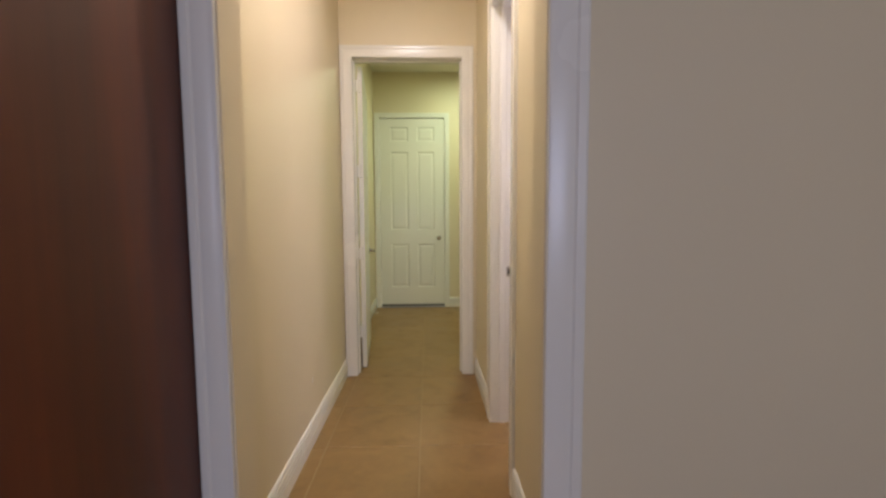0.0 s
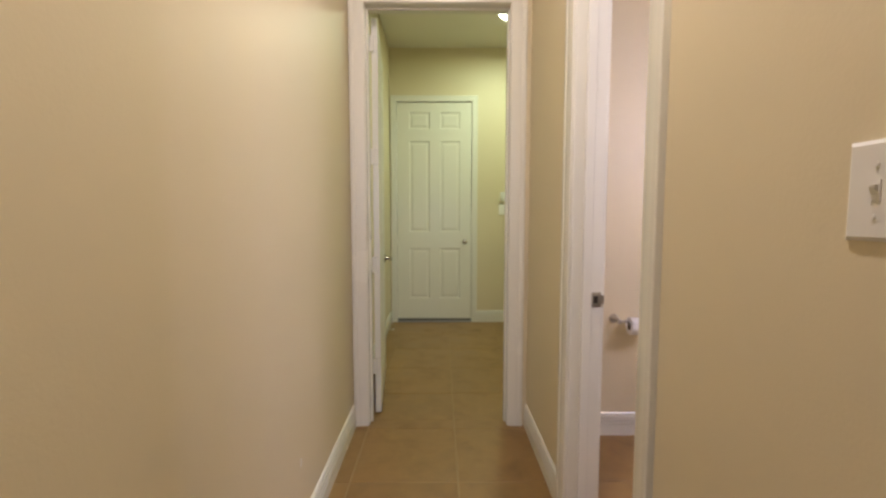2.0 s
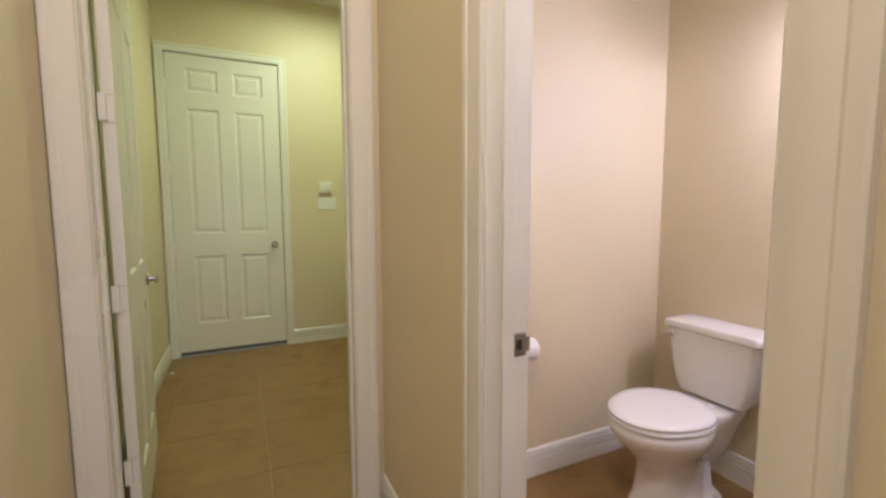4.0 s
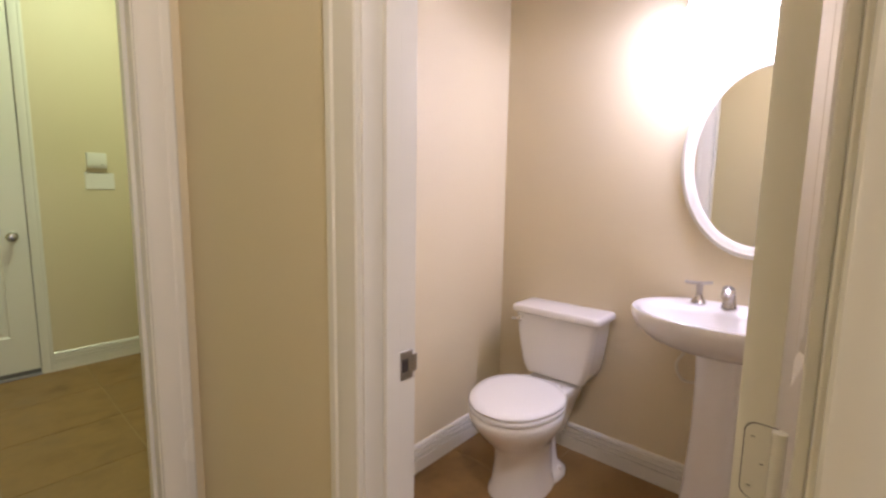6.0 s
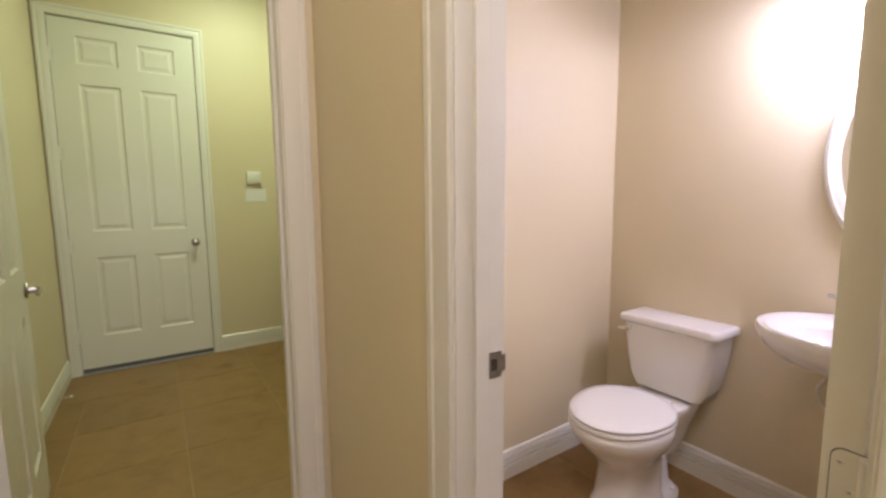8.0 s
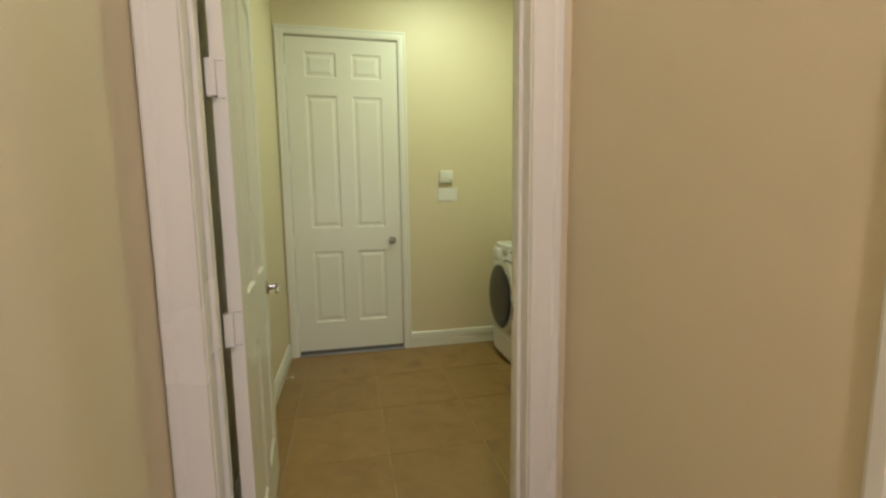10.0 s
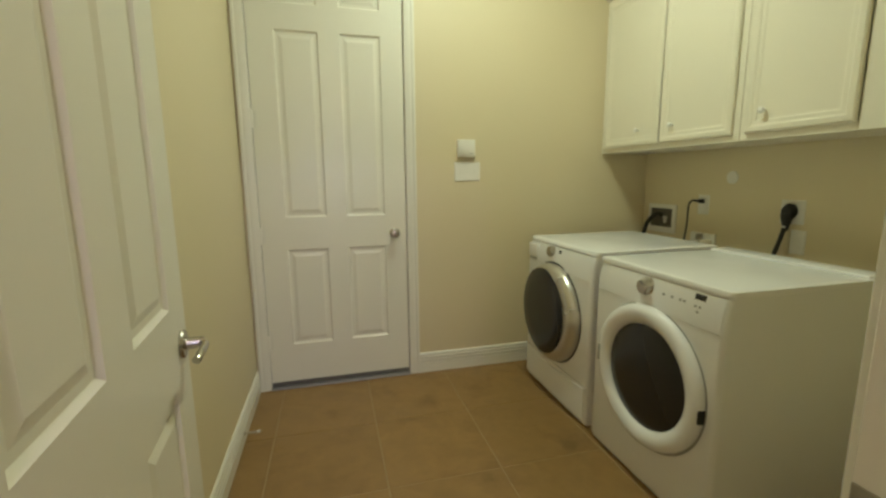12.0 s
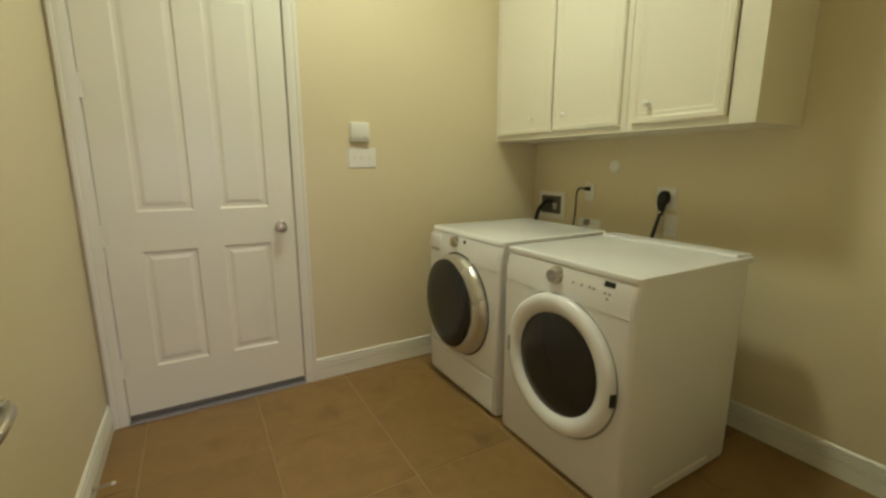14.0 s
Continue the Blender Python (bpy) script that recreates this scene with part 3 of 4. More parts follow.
part("rear_deck", loft([oval(0.17, 0, z, a, b, 36, 4) for z, a, b in ((0.150, 0.085, 0.050), (0.20, 0.105, 0.068), (0.30, 0.135, 0.095), (0.345, 0.150, 0.112), (0.378, 0.152, 0.115), (0.383, 0.148, 0.11))]),
     CERAMIC, toilet, smooth=60)
part("seat", loft([egg(0.448, a, b, z) for a, b, z in ((0.225, 0.170, 0.386), (0.243, 0.184, 0.388), (0.246, 0.187, 0.396), (0.240, 0.182, 0.404))]), SEAT, toilet, smooth=60)
part("lid", loft([egg(0.448, a, b, z) for a, b, z in ((0.236, 0.178, 0.4065), (0.243, 0.184, 0.409), (0.245, 0.186, 0.416), (0.238, 0.180, 0.423), (0.20, 0.15, 0.427), (0.10, 0.07, 0.428))]), SEAT, toilet, smooth=60)
part("foot", loft([oval(0.255, 0, z, a, b, 30, 3.0) for z, a, b in ((0.0, 0.095, 0.112), (0.020, 0.094, 0.111), (0.032, 0.082, 0.095), (0.05, 0.075, 0.070), (0.16, 0.070, 0.055))]), CERAMIC, toilet, smooth=60)
for sv in (-0.07, 0.07):
    part("seat_hinge", box(0.255, sv - 0.02, 0.384, 0.29, sv + 0.02, 0.418, 0.006, 3), SEAT, toilet)
    part("bolt_cap", lathe([(0.014, 0.020), (0.014, 0.034), (0.009, 0.042), (0.0005, 0.044)], (0.235, sv * 1.3, 0), "z", 18), SEAT, toilet)


def tank_loop(u0, u1, v, z, r=0.03, n=5):
    pts = []
    for cu, cv, a0 in ((u1 - r, v - r, 0), (u0 + 0.006, v - 0.006, 90), (u0 + 0.006, -v + 0.006, 180), (u1 - r, -v + r, 270)):
        rr = r if cu > 0.05 + u0 else 0.006
        for i in range(n + 1):
            t = radians(a0 + 90 * i / n)
            pts.append((cu + rr * math.cos(t), cv + rr * math.sin(t), z))
    return pts


part("tank", loft([tank_loop(0.03, 0.145, 0.118, 0.386), tank_loop(0.018, 0.168, 0.145, 0.396), tank_loop(0.015, 0.174, 0.166, 0.44), tank_loop(0.014, 0.180, 0.186, 0.56), tank_loop(0.012, 0.184, 0.199, 0.673)]),
     CERAMIC, toilet, smooth=45)
part("tank_lid", loft([tank_loop(0.008, 0.190, 0.205, 0.674), tank_loop(0.004, 0.198, 0.215, 0.680), tank_loop(0.004, 0.199, 0.217, 0.698), tank_loop(0.006, 0.194, 0.211, 0.708), tank_loop(0.012, 0.182, 0.199, 0.711)]),
     CERAMIC, toilet, smooth=45)
lv = part("flush_lever", lathe([(0.014, 0), (0.014, 0.006), (0.008, 0.012)], (0.184, -0.166, 0.647), "x", 18), CHROME, toilet, "chrome flush lever")
part("lever_arm", tube([(0.196, -0.166, 0.647), (0.200, -0.182, 0.645), (0.200, -0.205, 0.642)], 0.006, 10), CHROME, lv)

sink = root("pedestal_sink", pose(XRB, 2.458, 0, 0, 0, 180) @ Matrix.Diagonal((1, 1, 1.03, 1)), "white ceramic pedestal sink with brushed nickel taps", "sink")


def basin_loop(c, a, b, z, back, n=48):
    pts = []
    for i in range(n):
        t = 2 * math.pi * i / n
        u = c + a * math.cos(t)
        pts.append((max(u, back), b * math.copysign(abs(math.sin(t)) ** 0.9, math.sin(t)), z))
    return pts


part("basin", loft([basin_loop(c, a, b, z, k) for c, a, b, z, k in (
    (0.17, 0.09, 0.10, 0.672, 0.05), (0.185, 0.14, 0.17, 0.688, 0.04), (0.20, 0.19, 0.235, 0.715, 0.02), (0.21, 0.222, 0.272, 0.750, 0.005),
    (0.214, 0.236, 0.288, 0.785, 0.002), (0.214, 0.240, 0.292, 0.806, 0.002), (0.214, 0.236, 0.288, 0.815, 0.004), (0.216, 0.222, 0.272, 0.815, 0.012),
    (0.265, 0.165, 0.245, 0.806, 0.10), (0.265, 0.155, 0.230, 0.785, 0.11), (0.265, 0.125, 0.185, 0.735, 0.14), (0.265, 0.07, 0.10, 0.718, 0.19), (0.265, 0.02, 0.02, 0.714, 0.24))]),
     CERAMIC, sink, smooth=60)
part("pedestal", loft([oval(0.165, 0, z, a, b, 36, 2.6) for z, a, b in ((0, 0.115, 0.105), (0.02, 0.115, 0.105), (0.05, 0.100, 0.093), (0.18, 0.085, 0.080), (0.40, 0.076, 0.070), (0.58, 0.078, 0.070), (0.685, 0.084, 0.076))]),
     CERAMIC, sink, smooth=60)
part("drain", lathe([(0.021, 0.713), (0.021, 0.719), (0.014, 0.720)], (0.265, 0, 0), "z", 20), CHROME, sink)
part("spout", loft([[(u + hw * 0.0 + r * math.cos(t) * dx, r * wy * math.sin(t), z + r * math.cos(t) * dz) for t in [2 * math.pi * k / 16 for k in range(16)]]
                    for u, z, r, wy, dx, dz, hw in ((0.075, 0.814, 0.026, 1.0, 1, 0, 0), (0.076, 0.835, 0.021, 1.0, 1, 0, 0), (0.080, 0.862, 0.018, 1.05, 0.95, 0.3, 0),
                                                    (0.095, 0.884, 0.017, 1.1, 0.7, 0.7, 0), (0.125, 0.888, 0.015, 1.2, 0.1, 1, 0), (0.155, 0.876, 0.012, 1.35, -0.3, 0.95, 0), (0.172, 0.864, 0.009, 1.5, -0.5, 0.85, 0))]),
     NICKEL, sink, "curved nickel spout", 60)
for sv in (-0.10, 0.10):
    tap = part("tap", lathe([(0.026, 0.814), (0.026, 0.819), (0.017, 0.828), (0.011, 0.85), (0.013, 0.878), (0.012, 0.892), (0.0005, 0.898)], (0.072, sv, 0), "z", 20), NICKEL, sink, "nickel tap with a cross lever")
    part("tap_lever", tube([(0.050, sv * 0.62, 0.893), (0.066, sv * 0.9, 0.890), (0.078, sv * 1.15, 0.890), (0.092, sv * 1.46, 0.893)], 0.006, 10), NICKEL, tap)
hose = tagged(finish("supply_hose", tube(curve_points([(XRB - 0.05, 2.550, 0.710), (XRB - 0.02, 2.598, 0.62), (XRB - 0.02, 2.626, 0.56), (XRB - 0.02, 2.608, 0.508), (XRB - 0.02, 2.57, 0.498), (XRB - 0.02, 2.51, 0.52)], 6), 0.006, 10), CABINET, None, 60),
              "thin cream supply hose looped under the sink", "hose")

ph = root("toilet_paper_holder", pose(1.308, YFB, 0.664), "two-post nickel toilet paper holder on the wall", "paper holder")
for sx in (-0.083, 0.083):
    part("post", lathe([(0.024, 0), (0.024, 0.005), (0.017, 0.012), (0.010, 0.022), (0.0095, 0.060), (0.013, 0.070), (0.011, 0.082), (0.0005, 0.085)], (sx, 0, 0), "y", 24, flip=True), NICKEL, ph)
part("bar", lathe([(0.006, -0.083), (0.006, 0.083)], (0, -0.072, 0), "x", 14), NICKEL, ph)
roll = tagged(finish("toilet_paper_roll", lathe([(0.021, -0.055), (0.046, -0.055), (0.0475, -0.053), (0.0475, 0.053), (0.046, 0.055), (0.021, 0.055), (0.021, -0.055)], (1.335, YFB - 0.072, 0.638), "x", 40, caps=(False, False)), PAPER, None, 40),
              "white toilet paper roll on the holder", "paper roll")
part("core", lathe([(0.0205, -0.0545), (0.0205, 0.0545), (0.0185, 0.0545), (0.0185, -0.0545), (0.0205, -0.0545)], (1.335, YFB - 0.072, 0.638), "x", 28, caps=(False, False)),
     material("cardboard", (0.28, 0.19, 0.11), 0.9), roll, "brown cardboard core")


# ---- laundry ----
def rounded_rect(x0, x1, y0, y1, z, r, n=5):
    pts = []
    for cx, cy, a0 in ((x1 - r, y1 - r, 0), (x0 + r, y1 - r, 90), (x0 + r, y0 + r, 180), (x1 - r, y0 + r, 270)):
        for i in range(n + 1):
            t = radians(a0 + 90 * i / n)
            pts.append((cx + r * math.cos(t), cy + r * math.sin(t), z))
    return pts


def machine_body(r, h, depth, half):
    """Cabinet of a front loader; the front is at local x 0, facing -x."""
    part("cabinet", loft([rounded_rect(x, depth - 0.03, -half + g, half - g, z, 0.022) for x, g, z in
                          ((0.006, 0.004, 0.012), (0.0, 0.0, 0.03), (0.0, 0.0, h - 0.150), (0.0, 0.0, h - 0.147), (0.004, 0.0, h - 0.08), (0.018, 0.0, h - 0.028))]), ENAMEL, r, smooth=45)
    face = ((0.0, h - 0.146), (0.004, h - 0.08), (0.0175, h - 0.030))
    part("control_panel", loft([[(x - o, y, z) for x, z in face] + [(x + 0.004, y, z) for x, z in reversed(face)]
                                for y, o in ((-half + 0.016, 0.0), (-half + 0.019, 0.0022), (half - 0.019, 0.0022), (half - 0.016, 0.0))]), ENAMEL, r, "white printed control panel", smooth=45)
    for fx in (0.06, depth - 0.10):
        for fy in (-half + 0.06, half - 0.06):
            part("foot", lathe([(0.022, 0.0), (0.022, 0.010), (0.010, 0.014)], (fx, fy, 0), "z", 14), BLACK, r)


def on_panel(h, y0, y1, z0, z1, proud):
    """Thin slab that lies on the slanted control panel of a machine of height h."""
    def at(z):
        a, m, e = h - 0.146, h - 0.08, h - 0.030
        return (0.004 * (z - a) / (m - a) if z < m else 0.004 + 0.0135 * (z - m) / (e - m)) - 0.0022
    return loft([[(at(z) + o, y, z) for y, z in ((y0, z0), (y1, z0), (y1, z1), (y0, z1))] for o in (0.003, -proud)])


def lathe_front(profile, cy, cz, x, segs=56, sy=1.0, sz=1.0):
    """Rings round an axis that points out of the front (-x)."""
    return loft([[(x - o, cy + rr * sy * math.cos(2 * math.pi * i / segs), cz + rr * sz * math.sin(2 * math.pi * i / segs)) for i in range(segs)] for rr, o in profile])


DH, DD, HALF = 0.902, 0.738, 0.341
dry = root("dryer", pose(1.360, 4.838, 0), "white front-loading clothes dryer with a round smoked-glass door", "dryer", "laundry machines")
machine_body(dry, DH, DD, HALF)
part("top", loft([rounded_rect(0.016, DD - 0.0, -HALF - 0.002, HALF + 0.002, DH - 0.027, 0.02), rounded_rect(0.012, DD, -HALF - 0.003, HALF + 0.003, DH - 0.018, 0.02),
                  rounded_rect(0.016, DD, -HALF - 0.002, HALF + 0.002, DH - 0.003, 0.02), rounded_rect(0.028, DD - 0.012, -HALF + 0.012, HALF - 0.012, DH, 0.02)]), ENAMEL, dry, smooth=40)
part("rear_ridge", box(DD - 0.115, -HALF + 0.012, DH - 0.004, DD - 0.004, HALF - 0.012, DH + 0.009, 0.006, 3), ENAMEL, dry)
dd = part("door", lathe_front([(0.288, -0.002), (0.288, 0.012), (0.283, 0.024), (0.268, 0.033), (0.248, 0.034), (0.226, 0.026), (0.214, 0.014), (0.212, 0.006)], -0.010, 0.477, 0.0), ENAMEL, dry, "white ring-shaped door", 60)
part("glass", lathe_front([(0.213, 0.006), (0.20, 0.012), (0.15, 0.020), (0.08, 0.025), (0.0005, 0.027)], -0.007, 0.472, 0.0), GLASS_BLACK, dd, "dark smoked glass", 60)
# solid grey block, coloured as the shade in the latch recess
part("latch_recess_shade", box(-0.036, 0.245, 0.437, -0.020, 0.263, 0.512, 0.004, 2), GREY_MARK, dd)
part("hinge_cover", box(-0.026, -0.301, 0.432, -0.002, -0.289, 0.482, 0.003, 2), BLACK, dd)
# grey ring paints the shade round the dryer door; there is no gap
part("door_shade_ring", lathe_front([(0.295, 0.0), (0.295, 0.0015), (0.286, 0.0015)], -0.010, 0.475, 0.0), GREY_MARK, dry)
knob_at = (0.022, 0.835)
dk = part("dial", lathe_front([(0.037, -0.008), (0.037, 0.004), (0.032, 0.008), (0.029, 0.026), (0.026, 0.029), (0.0005, 0.029)], *knob_at, 0.006, 36), NICKEL, dry, "silver programme dial")
part("dial_mark", box(-0.0245, 0.020, 0.846, -0.0225, 0.024, 0.860), GREY_MARK, dk)
part("display", on_panel(DH, -0.252, -0.206, 0.847, 0.866, 0.0008), BLACK, dry, "small black display")
for by, bz in ((-0.070, 0.828), (-0.112, 0.828), (-0.150, 0.828), (-0.168, 0.828), (-0.218, 0.824), (-0.236, 0.824), (-0.228, 0.806)):
    part("button", on_panel(DH, by - 0.0045, by + 0.0045, bz - 0.004, bz + 0.004, 0.002), GREY_MARK, dry)
for by, bz, w in ((-0.13, 0.852, 0.030), (0.255, 0.845, 0.012)):
    part("printed_bar", on_panel(DH, by - w, by + w, bz - 0.001, bz + 0.001, 0.0004), PLASTIC, dry)
part("side_slots", box(0.20, -HALF - 0.001, 0.045, 0.56, -HALF + 0.004, 0.062, 0.001, 1), PLASTIC, dry)

WH, WD, WHALF = 0.908, 0.745, 0.343
wash = root("washing_machine", pose(1.364, 5.570, 0), "white front-loading washing machine with a silver-rimmed smoked door", "washing machine", "laundry machines")
machine_body(wash, WH, WD, WHALF)
part("top", loft([rounded_rect(0.022, WD, -WHALF - 0.002, WHALF + 0.002, WH - 0.027, 0.03), rounded_rect(0.015, WD, -WHALF - 0.003, WHALF + 0.003, WH - 0.016, 0.03),
                  rounded_rect(0.020, WD, -WHALF - 0.001, WHALF + 0.001, WH - 0.003, 0.03), rounded_rect(0.034, WD - 0.01, -WHALF + 0.014, WHALF - 0.014, WH, 0.03)]), ENAMEL, wash, smooth=40)
wd = part("door", lathe_front([(0.276, -0.002), (0.276, 0.016), (0.268, 0.034), (0.250, 0.046), (0.225, 0.052), (0.19, 0.050), (0.185, 0.044)], 0.012, 0.513, 0.0), SILVER, wash, "silver crescent-shaped door rim", 60)
part("glass", lathe_front([(0.232, 0.030), (0.231, 0.0535), (0.215, 0.062), (0.15, 0.068), (0.07, 0.071), (0.0005, 0.072)], 0.052, 0.513, 0.0, sz=1.06), GLASS_BLACK, wd, "dark smoked glass", 60)
# black ring painted as the shade behind the washer door's edge
part("door_shade_ring", lathe_front([(0.284, 0.0), (0.284, 0.0015), (0.274, 0.0015)], 0.012, 0.513, 0.0), BLACK, wash)
part("dial", lathe_front([(0.030, -0.010), (0.030, 0.006), (0.027, 0.022), (0.0005, 0.024)], 0.058, 0.850, 0.008, 32), NICKEL, wash, "silver programme dial")
part("display", on_panel(WH, -0.038, -0.016, 0.850, 0.868, 0.0008), BLACK, wash)
# solid bar whose grey stands for the shade under the drawer
part("drawer_handle", box(-0.003, 0.225, 0.772, 0.012, 0.322, 0.786, 0.004, 2), GREY_MARK, wash, "grey bar coloured as the shaded recess of the detergent drawer")
part("drawer_front", box(-0.004, 0.215, 0.788, 0.02, 0.330, 0.868, 0.004, 2), ENAMEL, wash)
for by, bz, w in ((-0.16, 0.850, 0.06), (-0.17, 0.836, 0.05), (-0.15, 0.822, 0.04), (0.27, 0.84, 0.025)):
    part("printed_bar", on_panel(WH, by - w, by + w, bz - 0.0015, bz + 0.0015, 0.0004), PLASTIC, wash)
part("kick_seam", box(-0.0006, -WHALF + 0.02, 0.213, 0.004, WHALF - 0.02, 0.217), GREY_MARK, wash)
part("kick_panel", loft([[(-0.0 - o, y, z) for y, z in [(-WHALF + 0.022, 0.035), (WHALF - 0.022, 0.035), (WHALF - 0.022, 0.205), (0.15, 0.190), (0.0, 0.186), (-0.15, 0.190), (-WHALF + 0.022, 0.205)]] for o in (-0.002, 0.004)]), ENAMEL, wash, smooth=None)


def wall_cabinet(y0, y1, z0, z1, x0, x1, doors, name_label, end_panel):
    c = root("wall_cabinet", pose(0, 0, 0), name_label, "cabinet", "wall cabinets over the machines")
    part("body", box(x0 + 0.02, y0, z0, x1, y1, z1, 0.001, 1), CABINET, c)
    bm = bmesh.new()
    lo, hi = y0, y1
    box(x0, lo, z0, x0 + 0.019, lo + end_panel, z1, 0.001, 1, bm)
    box(x0, hi - 0.038, z0, x0 + 0.019, hi, z1, 0.001, 1, bm)
    box(x0, lo + end_panel, z0, x0 + 0.019, hi - 0.038, z0 + 0.038, 0.001, 1, bm)
    box(x0, lo + end_panel, z1 - 0.045, x0 + 0.019, hi - 0.038, z1, 0.001, 1, bm)
    part("face_frame", bm, CABINET, c)
    for d0, d1, knob_y in doors:
        dz0, dz1 = z0 + 0.030, z1 - 0.04
        loops = []
        for g, o in ((0, 0.0), (0, 0.014), (0.006, 0.019), (0.024, 0.020), (0.032, 0.0155), (0.046, 0.0150), (0.052, 0.0125), (0.060, 0.0120)):
            loops.append([(x0 - o, d0 + g, dz0 + g), (x0 - o, d1 - g, dz0 + g), (x0 - o, d1 - g, dz1 - g), (x0 - o, d0 + g, dz1 - g)])
        dr = part("door", loft(loops), CABINET, c, smooth=None)
        part("knob", lathe([(0.008, 0), (0.006, 0.008), (0.013, 0.016), (0.014, 0.022), (0.008, 0.027), (0.0005, 0.028)], (x0 - 0.019, knob_y, 1.535), "x", 18, flip=True), PLASTIC, dr, "small white round knob")
    return c


wall_cabinet(5.070, YF, 1.418, 2.375, 1.982, XRL, ((5.565, 6.054, 5.723), (5.102, 5.552, 5.460)), "cream two-door wall cabinet above the washing machine", 0.034)
wall_cabinet(4.508, 5.067, 1.418, 2.375, 1.982, XRL, ((4.612, 5.034, 4.947),), "cream single-door wall cabinet above the dryer", 0.100)
crown = [(0, 0), (0, 0.012), (0.010, 0.018), (0.018, 0.034), (0.034, 0.044), (0.040, 0.044), (0.040, 0)]
structure("trim_cabinet_crown", loft([[(1.982 - v, y, 2.3755 + u) for u, v in crown] for y in (4.508, YF)]), CABINET, "cream crown moulding on top of the wall cabinets", "trim", 30)

ob = root("washer_outlet_box", pose(XRL, 5.912, 0.985), "recessed white washer outlet box with a black hose", "outlet box")
bm = bmesh.new()
for y0, z0, y1, z1 in ((-0.125, -0.095, 0.125, -0.058), (-0.125, 0.066, 0.125, 0.095), (-0.125, -0.058, -0.090, 0.066), (0.104, -0.058, 0.125, 0.066)):
    box(-0.010, y0, z0, -0.001, y1, z1, 0.002, 1, bm)
part("frame", bm, PLASTIC, ob)
# no real depth: a flat dark sheet paints the shade inside the box
part("recess", box(-0.0035, -0.090, -0.058, -0.001, 0.104, 0.066), RECESS_SHADE, ob, "flat panel darkened as the shaded recess")
part("valve", lathe([(0.012, 0), (0.012, 0.03), (0.018, 0.032), (0.018, 0.045)], (-0.004, -0.03, -0.03), "z", 14), NICKEL, ob)
tagged(finish("drain_hose", tube(curve_points([(XRL - 0.006, 5.90, 1.00), (XRL - 0.03, 5.93, 1.015), (XRL - 0.06, 5.965, 0.97), (XRL - 0.075, 5.985, 0.91), (XRL - 0.085, 5.99, 0.80), (XRL - 0.085, 5.99, 0.55)], 6), 0.014, 12), BLACK, None, 60),
       "black ribbed drain hose from the washing machine", "hose")


def outlet(y, z, w, h, label, round_face=False):
    r = root("wall_outlet", pose(XRL, y, z, 0, 0, -90), label, "wall outlet")
    part("plate", loft([[(sx * (w / 2 - g), yy, sz * (h / 2 - g)) for sx, sz in ((-1, -1), (1, -1), (1, 1), (-1, 1))] for g, yy in ((0, 0), (0, -0.003), (0.004, -0.006))]), PLASTIC, r, smooth=None)
    if round_face:
        part("socket", lathe([(0.028, 0.005), (0.027, 0.009)], (0, 0, 0), "y", 24, flip=True), BLACK, r)
    else:
        for sz in (-0.02, 0.02):
            part("socket", lathe([(0.016, 0.005), (0.0155, 0.008)], (0, 0, sz), "y", 20, flip=True), PLASTIC, r)
    return r


outlet(5.585, 1.094, 0.078, 0.117, "white wall outlet with a black plug")
outlet(5.063, 1.086, 0.115, 0.117, "white square dryer outlet with a heavy black plug", True)
outlet(5.023, 0.942, 0.072, 0.117, "white wall outlet below the dryer socket")
pl = root("washer_plug", pose(XRL - 0.008, 5.585, 1.114), "black plug and cord of the washing machine", "power cord")
part("plug_body", box(-0.030, -0.014, -0.012, 0, 0.014, 0.012, 0.005, 3), BLACK, pl)
part("cord", tube(curve_points([(-0.028, 0.005, 0.0), (-0.045, 0.035, 0.002), (-0.05, 0.055, -0.03), (-0.05, 0.057, -0.12), (-0.06, 0.057, -0.22), (-0.10, 0.05, -0.40)], 6), 0.0055, 10), BLACK, pl)
pd = root("dryer_plug", pose(XRL - 0.009, 5.063, 1.090), "heavy black dryer plug and cord", "power cord")
part("plug_body", loft([oval(0, 0, 0, 0.001, 0.001, 20), *[[(-o, y, z) for y, z in [(a * math.cos(2 * math.pi * i / 20), 0.02 * s + b * math.sin(2 * math.pi * i / 20)) for i in range(20)]]
                        for a, b, s, o in ((0.030, 0.038, 0, 0.001), (0.031, 0.039, 0, 0.02), (0.024, 0.032, -0.2, 0.036))]], (False, True)), BLACK, pd, smooth=60)
part("cord", tube(curve_points([(-0.02, 0.002, -0.03), (-0.025, 0.004, -0.065), (-0.03, 0.010, -0.11), (-0.035, 0.022, -0.17), (-0.04, 0.035, -0.24), (-0.05, 0.04, -0.45)], 6), 0.010, 12), BLACK, pd)
part("plug_neck", lathe([(0.026, -0.012), (0.024, -0.035), (0.017, -0.062), (0.011, -0.095)], (-0.022, 0.004, 0), "z", 18), BLACK, pd)
part("cord_tie", lathe([(0.0125, -0.004), (0.0125, 0.004)], (-0.026, 0.005, -0.075), "z", 14), PLASTIC, pd)
tagged(finish("round_wall_cover", lathe([(0.036, 0), (0.035, 0.006), (0.028, 0.009), (0.024, 0.007), (0.0005, 0.008)], (XRL, 5.408, 1.254), "x", 32, flip=True), PLASTIC, None, 40),
       "round off-white cover plate on the wall", "cover plate")
gv = root("gas_valve", pose(XRL, 5.566, 0.880), "capped gas valve in a white surround behind the washing machine", "valve")
part("surround", box(-0.014, -0.09, -0.065, 0, 0.09, 0.045, 0.006, 2), PLASTIC, gv)
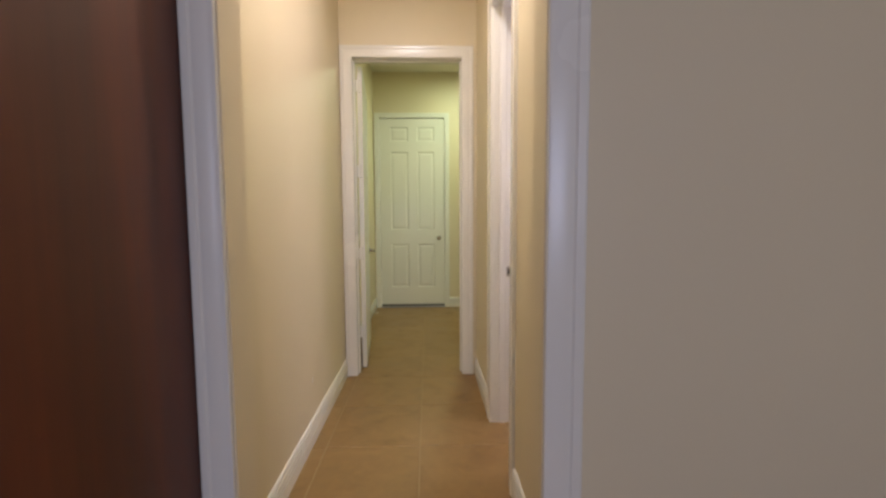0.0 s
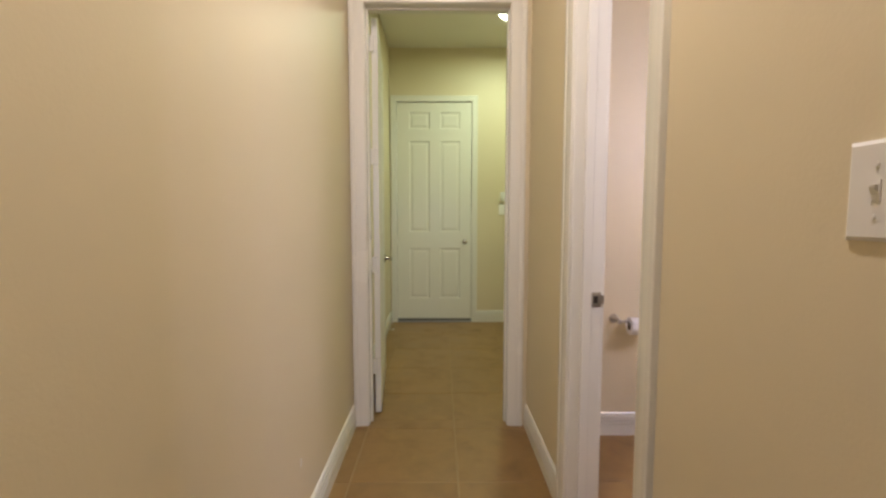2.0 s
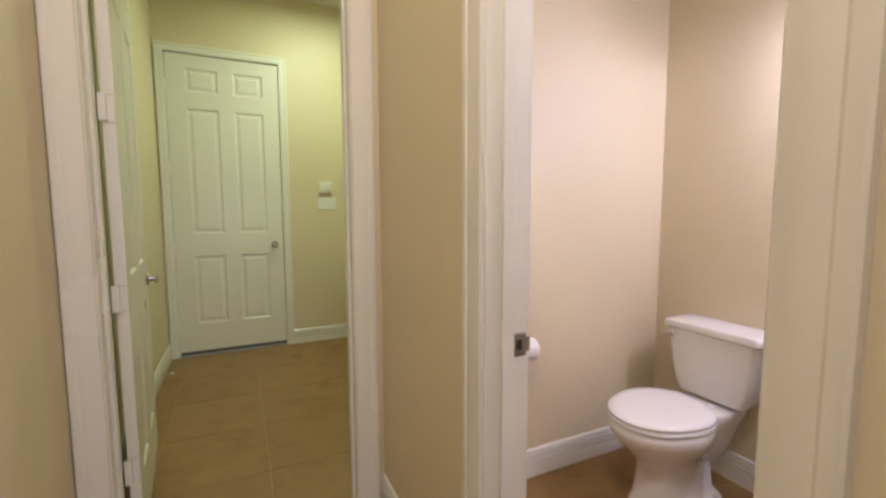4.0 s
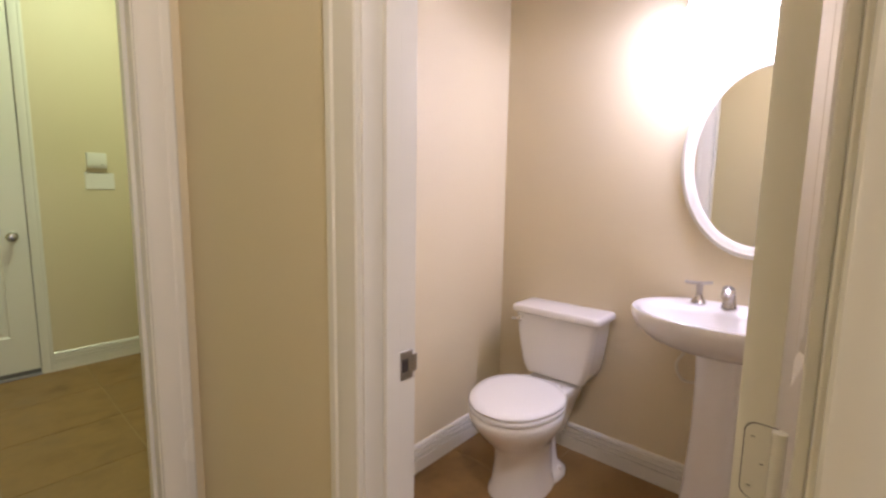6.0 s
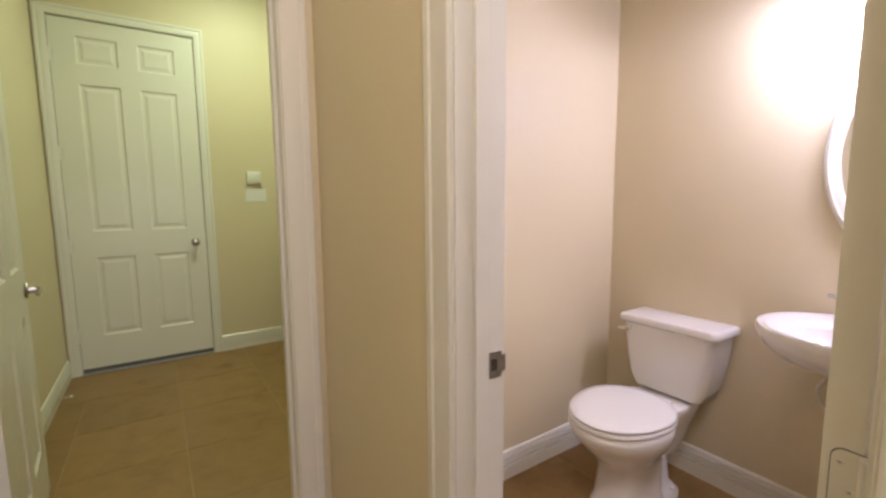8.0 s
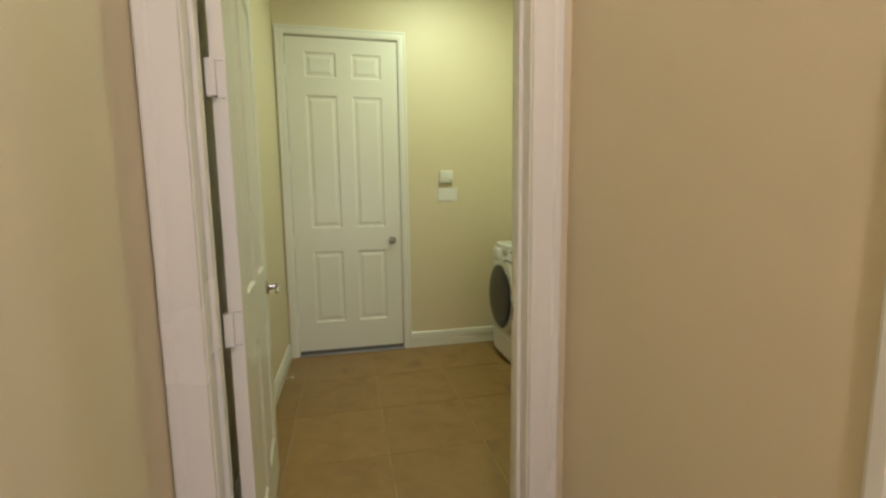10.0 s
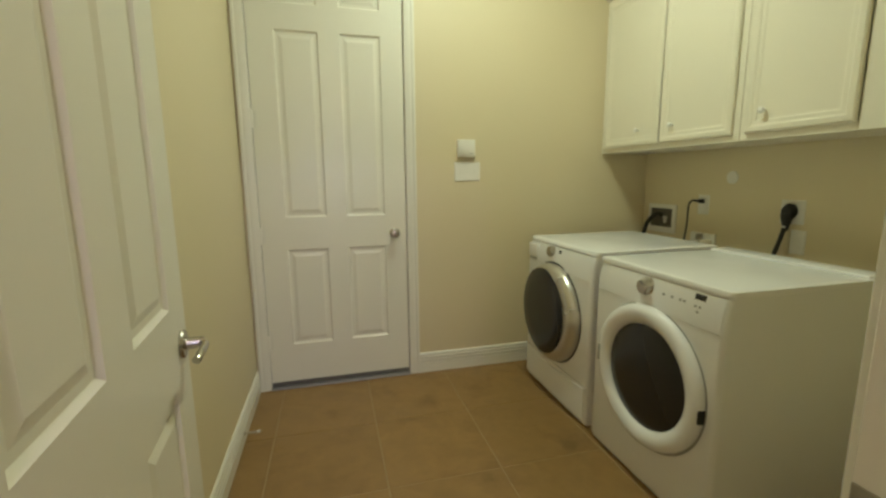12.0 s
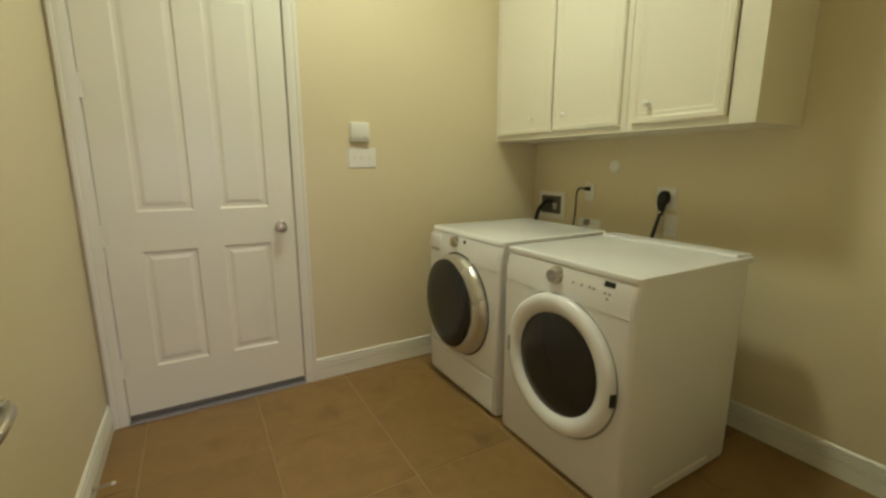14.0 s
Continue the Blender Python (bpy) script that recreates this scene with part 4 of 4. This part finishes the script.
part("valve_body", lathe([(0.022, 0), (0.022, 0.05), (0.016, 0.06), (0.016, 0.075)], (-0.014, -0.055, -0.01), "x", 18, flip=True), VALVE, gv)
part("valve_handle", box(-0.060, -0.012, 0.005, -0.018, 0.004, 0.042, 0.004, 2), STEEL, gv)

# ---- room behind the start ----
tc_ = root("tall_cabinet", pose(0, 0, 0), "tall dark-stained wooden cabinet with a plain side panel", "cabinet")
part("side_panel", box(-0.161, 0.70, 0.0, -0.141, YE0 - 0.003, 2.45, 0.002, 2), WOOD, tc_)
part("body", box(-1.05, 0.725, 0.10, -0.162, YE0 - 0.003, 2.45, 0.002, 1), WOOD, tc_)
part("plinth", box(-1.05, 0.78, 0.0, -0.163, 1.30, 0.10), WOOD, tc_)
for x0, x1 in ((-1.045, -0.605), (-0.60, -0.166)):
    for z0, z1 in ((0.115, 1.45), (1.465, 2.43)):
        dr = part("door", loft([[(x0 + g, 0.724 - o, z0 + g), (x1 - g, 0.724 - o, z0 + g), (x1 - g, 0.724 - o, z1 - g), (x0 + g, 0.724 - o, z1 - g)]
                                for g, o in ((0, 0), (0, 0.018), (0.003, 0.020), (0.055, 0.020), (0.062, 0.013), (0.08, 0.012))]), WOOD, tc_, smooth=None)
        part("knob", lathe([(0.006, 0), (0.006, 0.012), (0.014, 0.018), (0.012, 0.026), (0.0005, 0.028)], (x1 - 0.035 if x0 < -1 else x0 + 0.035, 0.704, z0 + 0.08 if z0 > 1 else z1 - 0.08), "y", 16, flip=True), NICKEL, dr)

# ---- floor tiles ----
PITCH, GX, GY, JOINT = 0.5, 0.348, 5.066, 0.006
rooms = [(KX0, KX1, KY, 1.405), (XL - 0.06, XRB + 0.06, 1.405, 3.673), (XLL - 0.06, XRL + 0.06, 3.673, YF + 0.06)]
cache = {}


def tile_mesh(w, d):
    key = (round(w, 3), round(d, 3))
    if key not in cache:
        bm = loft([[(sx * (w / 2 - g), sy * (d / 2 - g), z) for sx, sy in ((-1, -1), (1, -1), (1, 1), (-1, 1))] for g, z in ((0, -0.010), (0, -0.0016), (0.0018, 0.0))], (False, True))
        bmesh.ops.recalc_face_normals(bm, faces=bm.faces)
        me = bpy.data.meshes.new("tile")
        bm.to_mesh(me)
        bm.free()
        me.materials.append(TILE)
        cache[key] = me
    return cache[key]


for rx0, rx1, ry0, ry1 in rooms:
    for i in range(-6, 8):
        for k in range(-20, 6):
            x0, x1 = max(GX + PITCH * i + JOINT / 2, rx0), min(GX + PITCH * (i + 1) - JOINT / 2, rx1)
            y0, y1 = max(GY + PITCH * k + JOINT / 2, ry0), min(GY + PITCH * (k + 1) - JOINT / 2, ry1)
            if x1 - x0 < 0.02 or y1 - y0 < 0.02:
                continue
            t = new("tile", tile_mesh(x1 - x0, y1 - y0))
            t.location = ((x0 + x1) / 2, (y0 + y1) / 2, 0)
            t.parent = floor
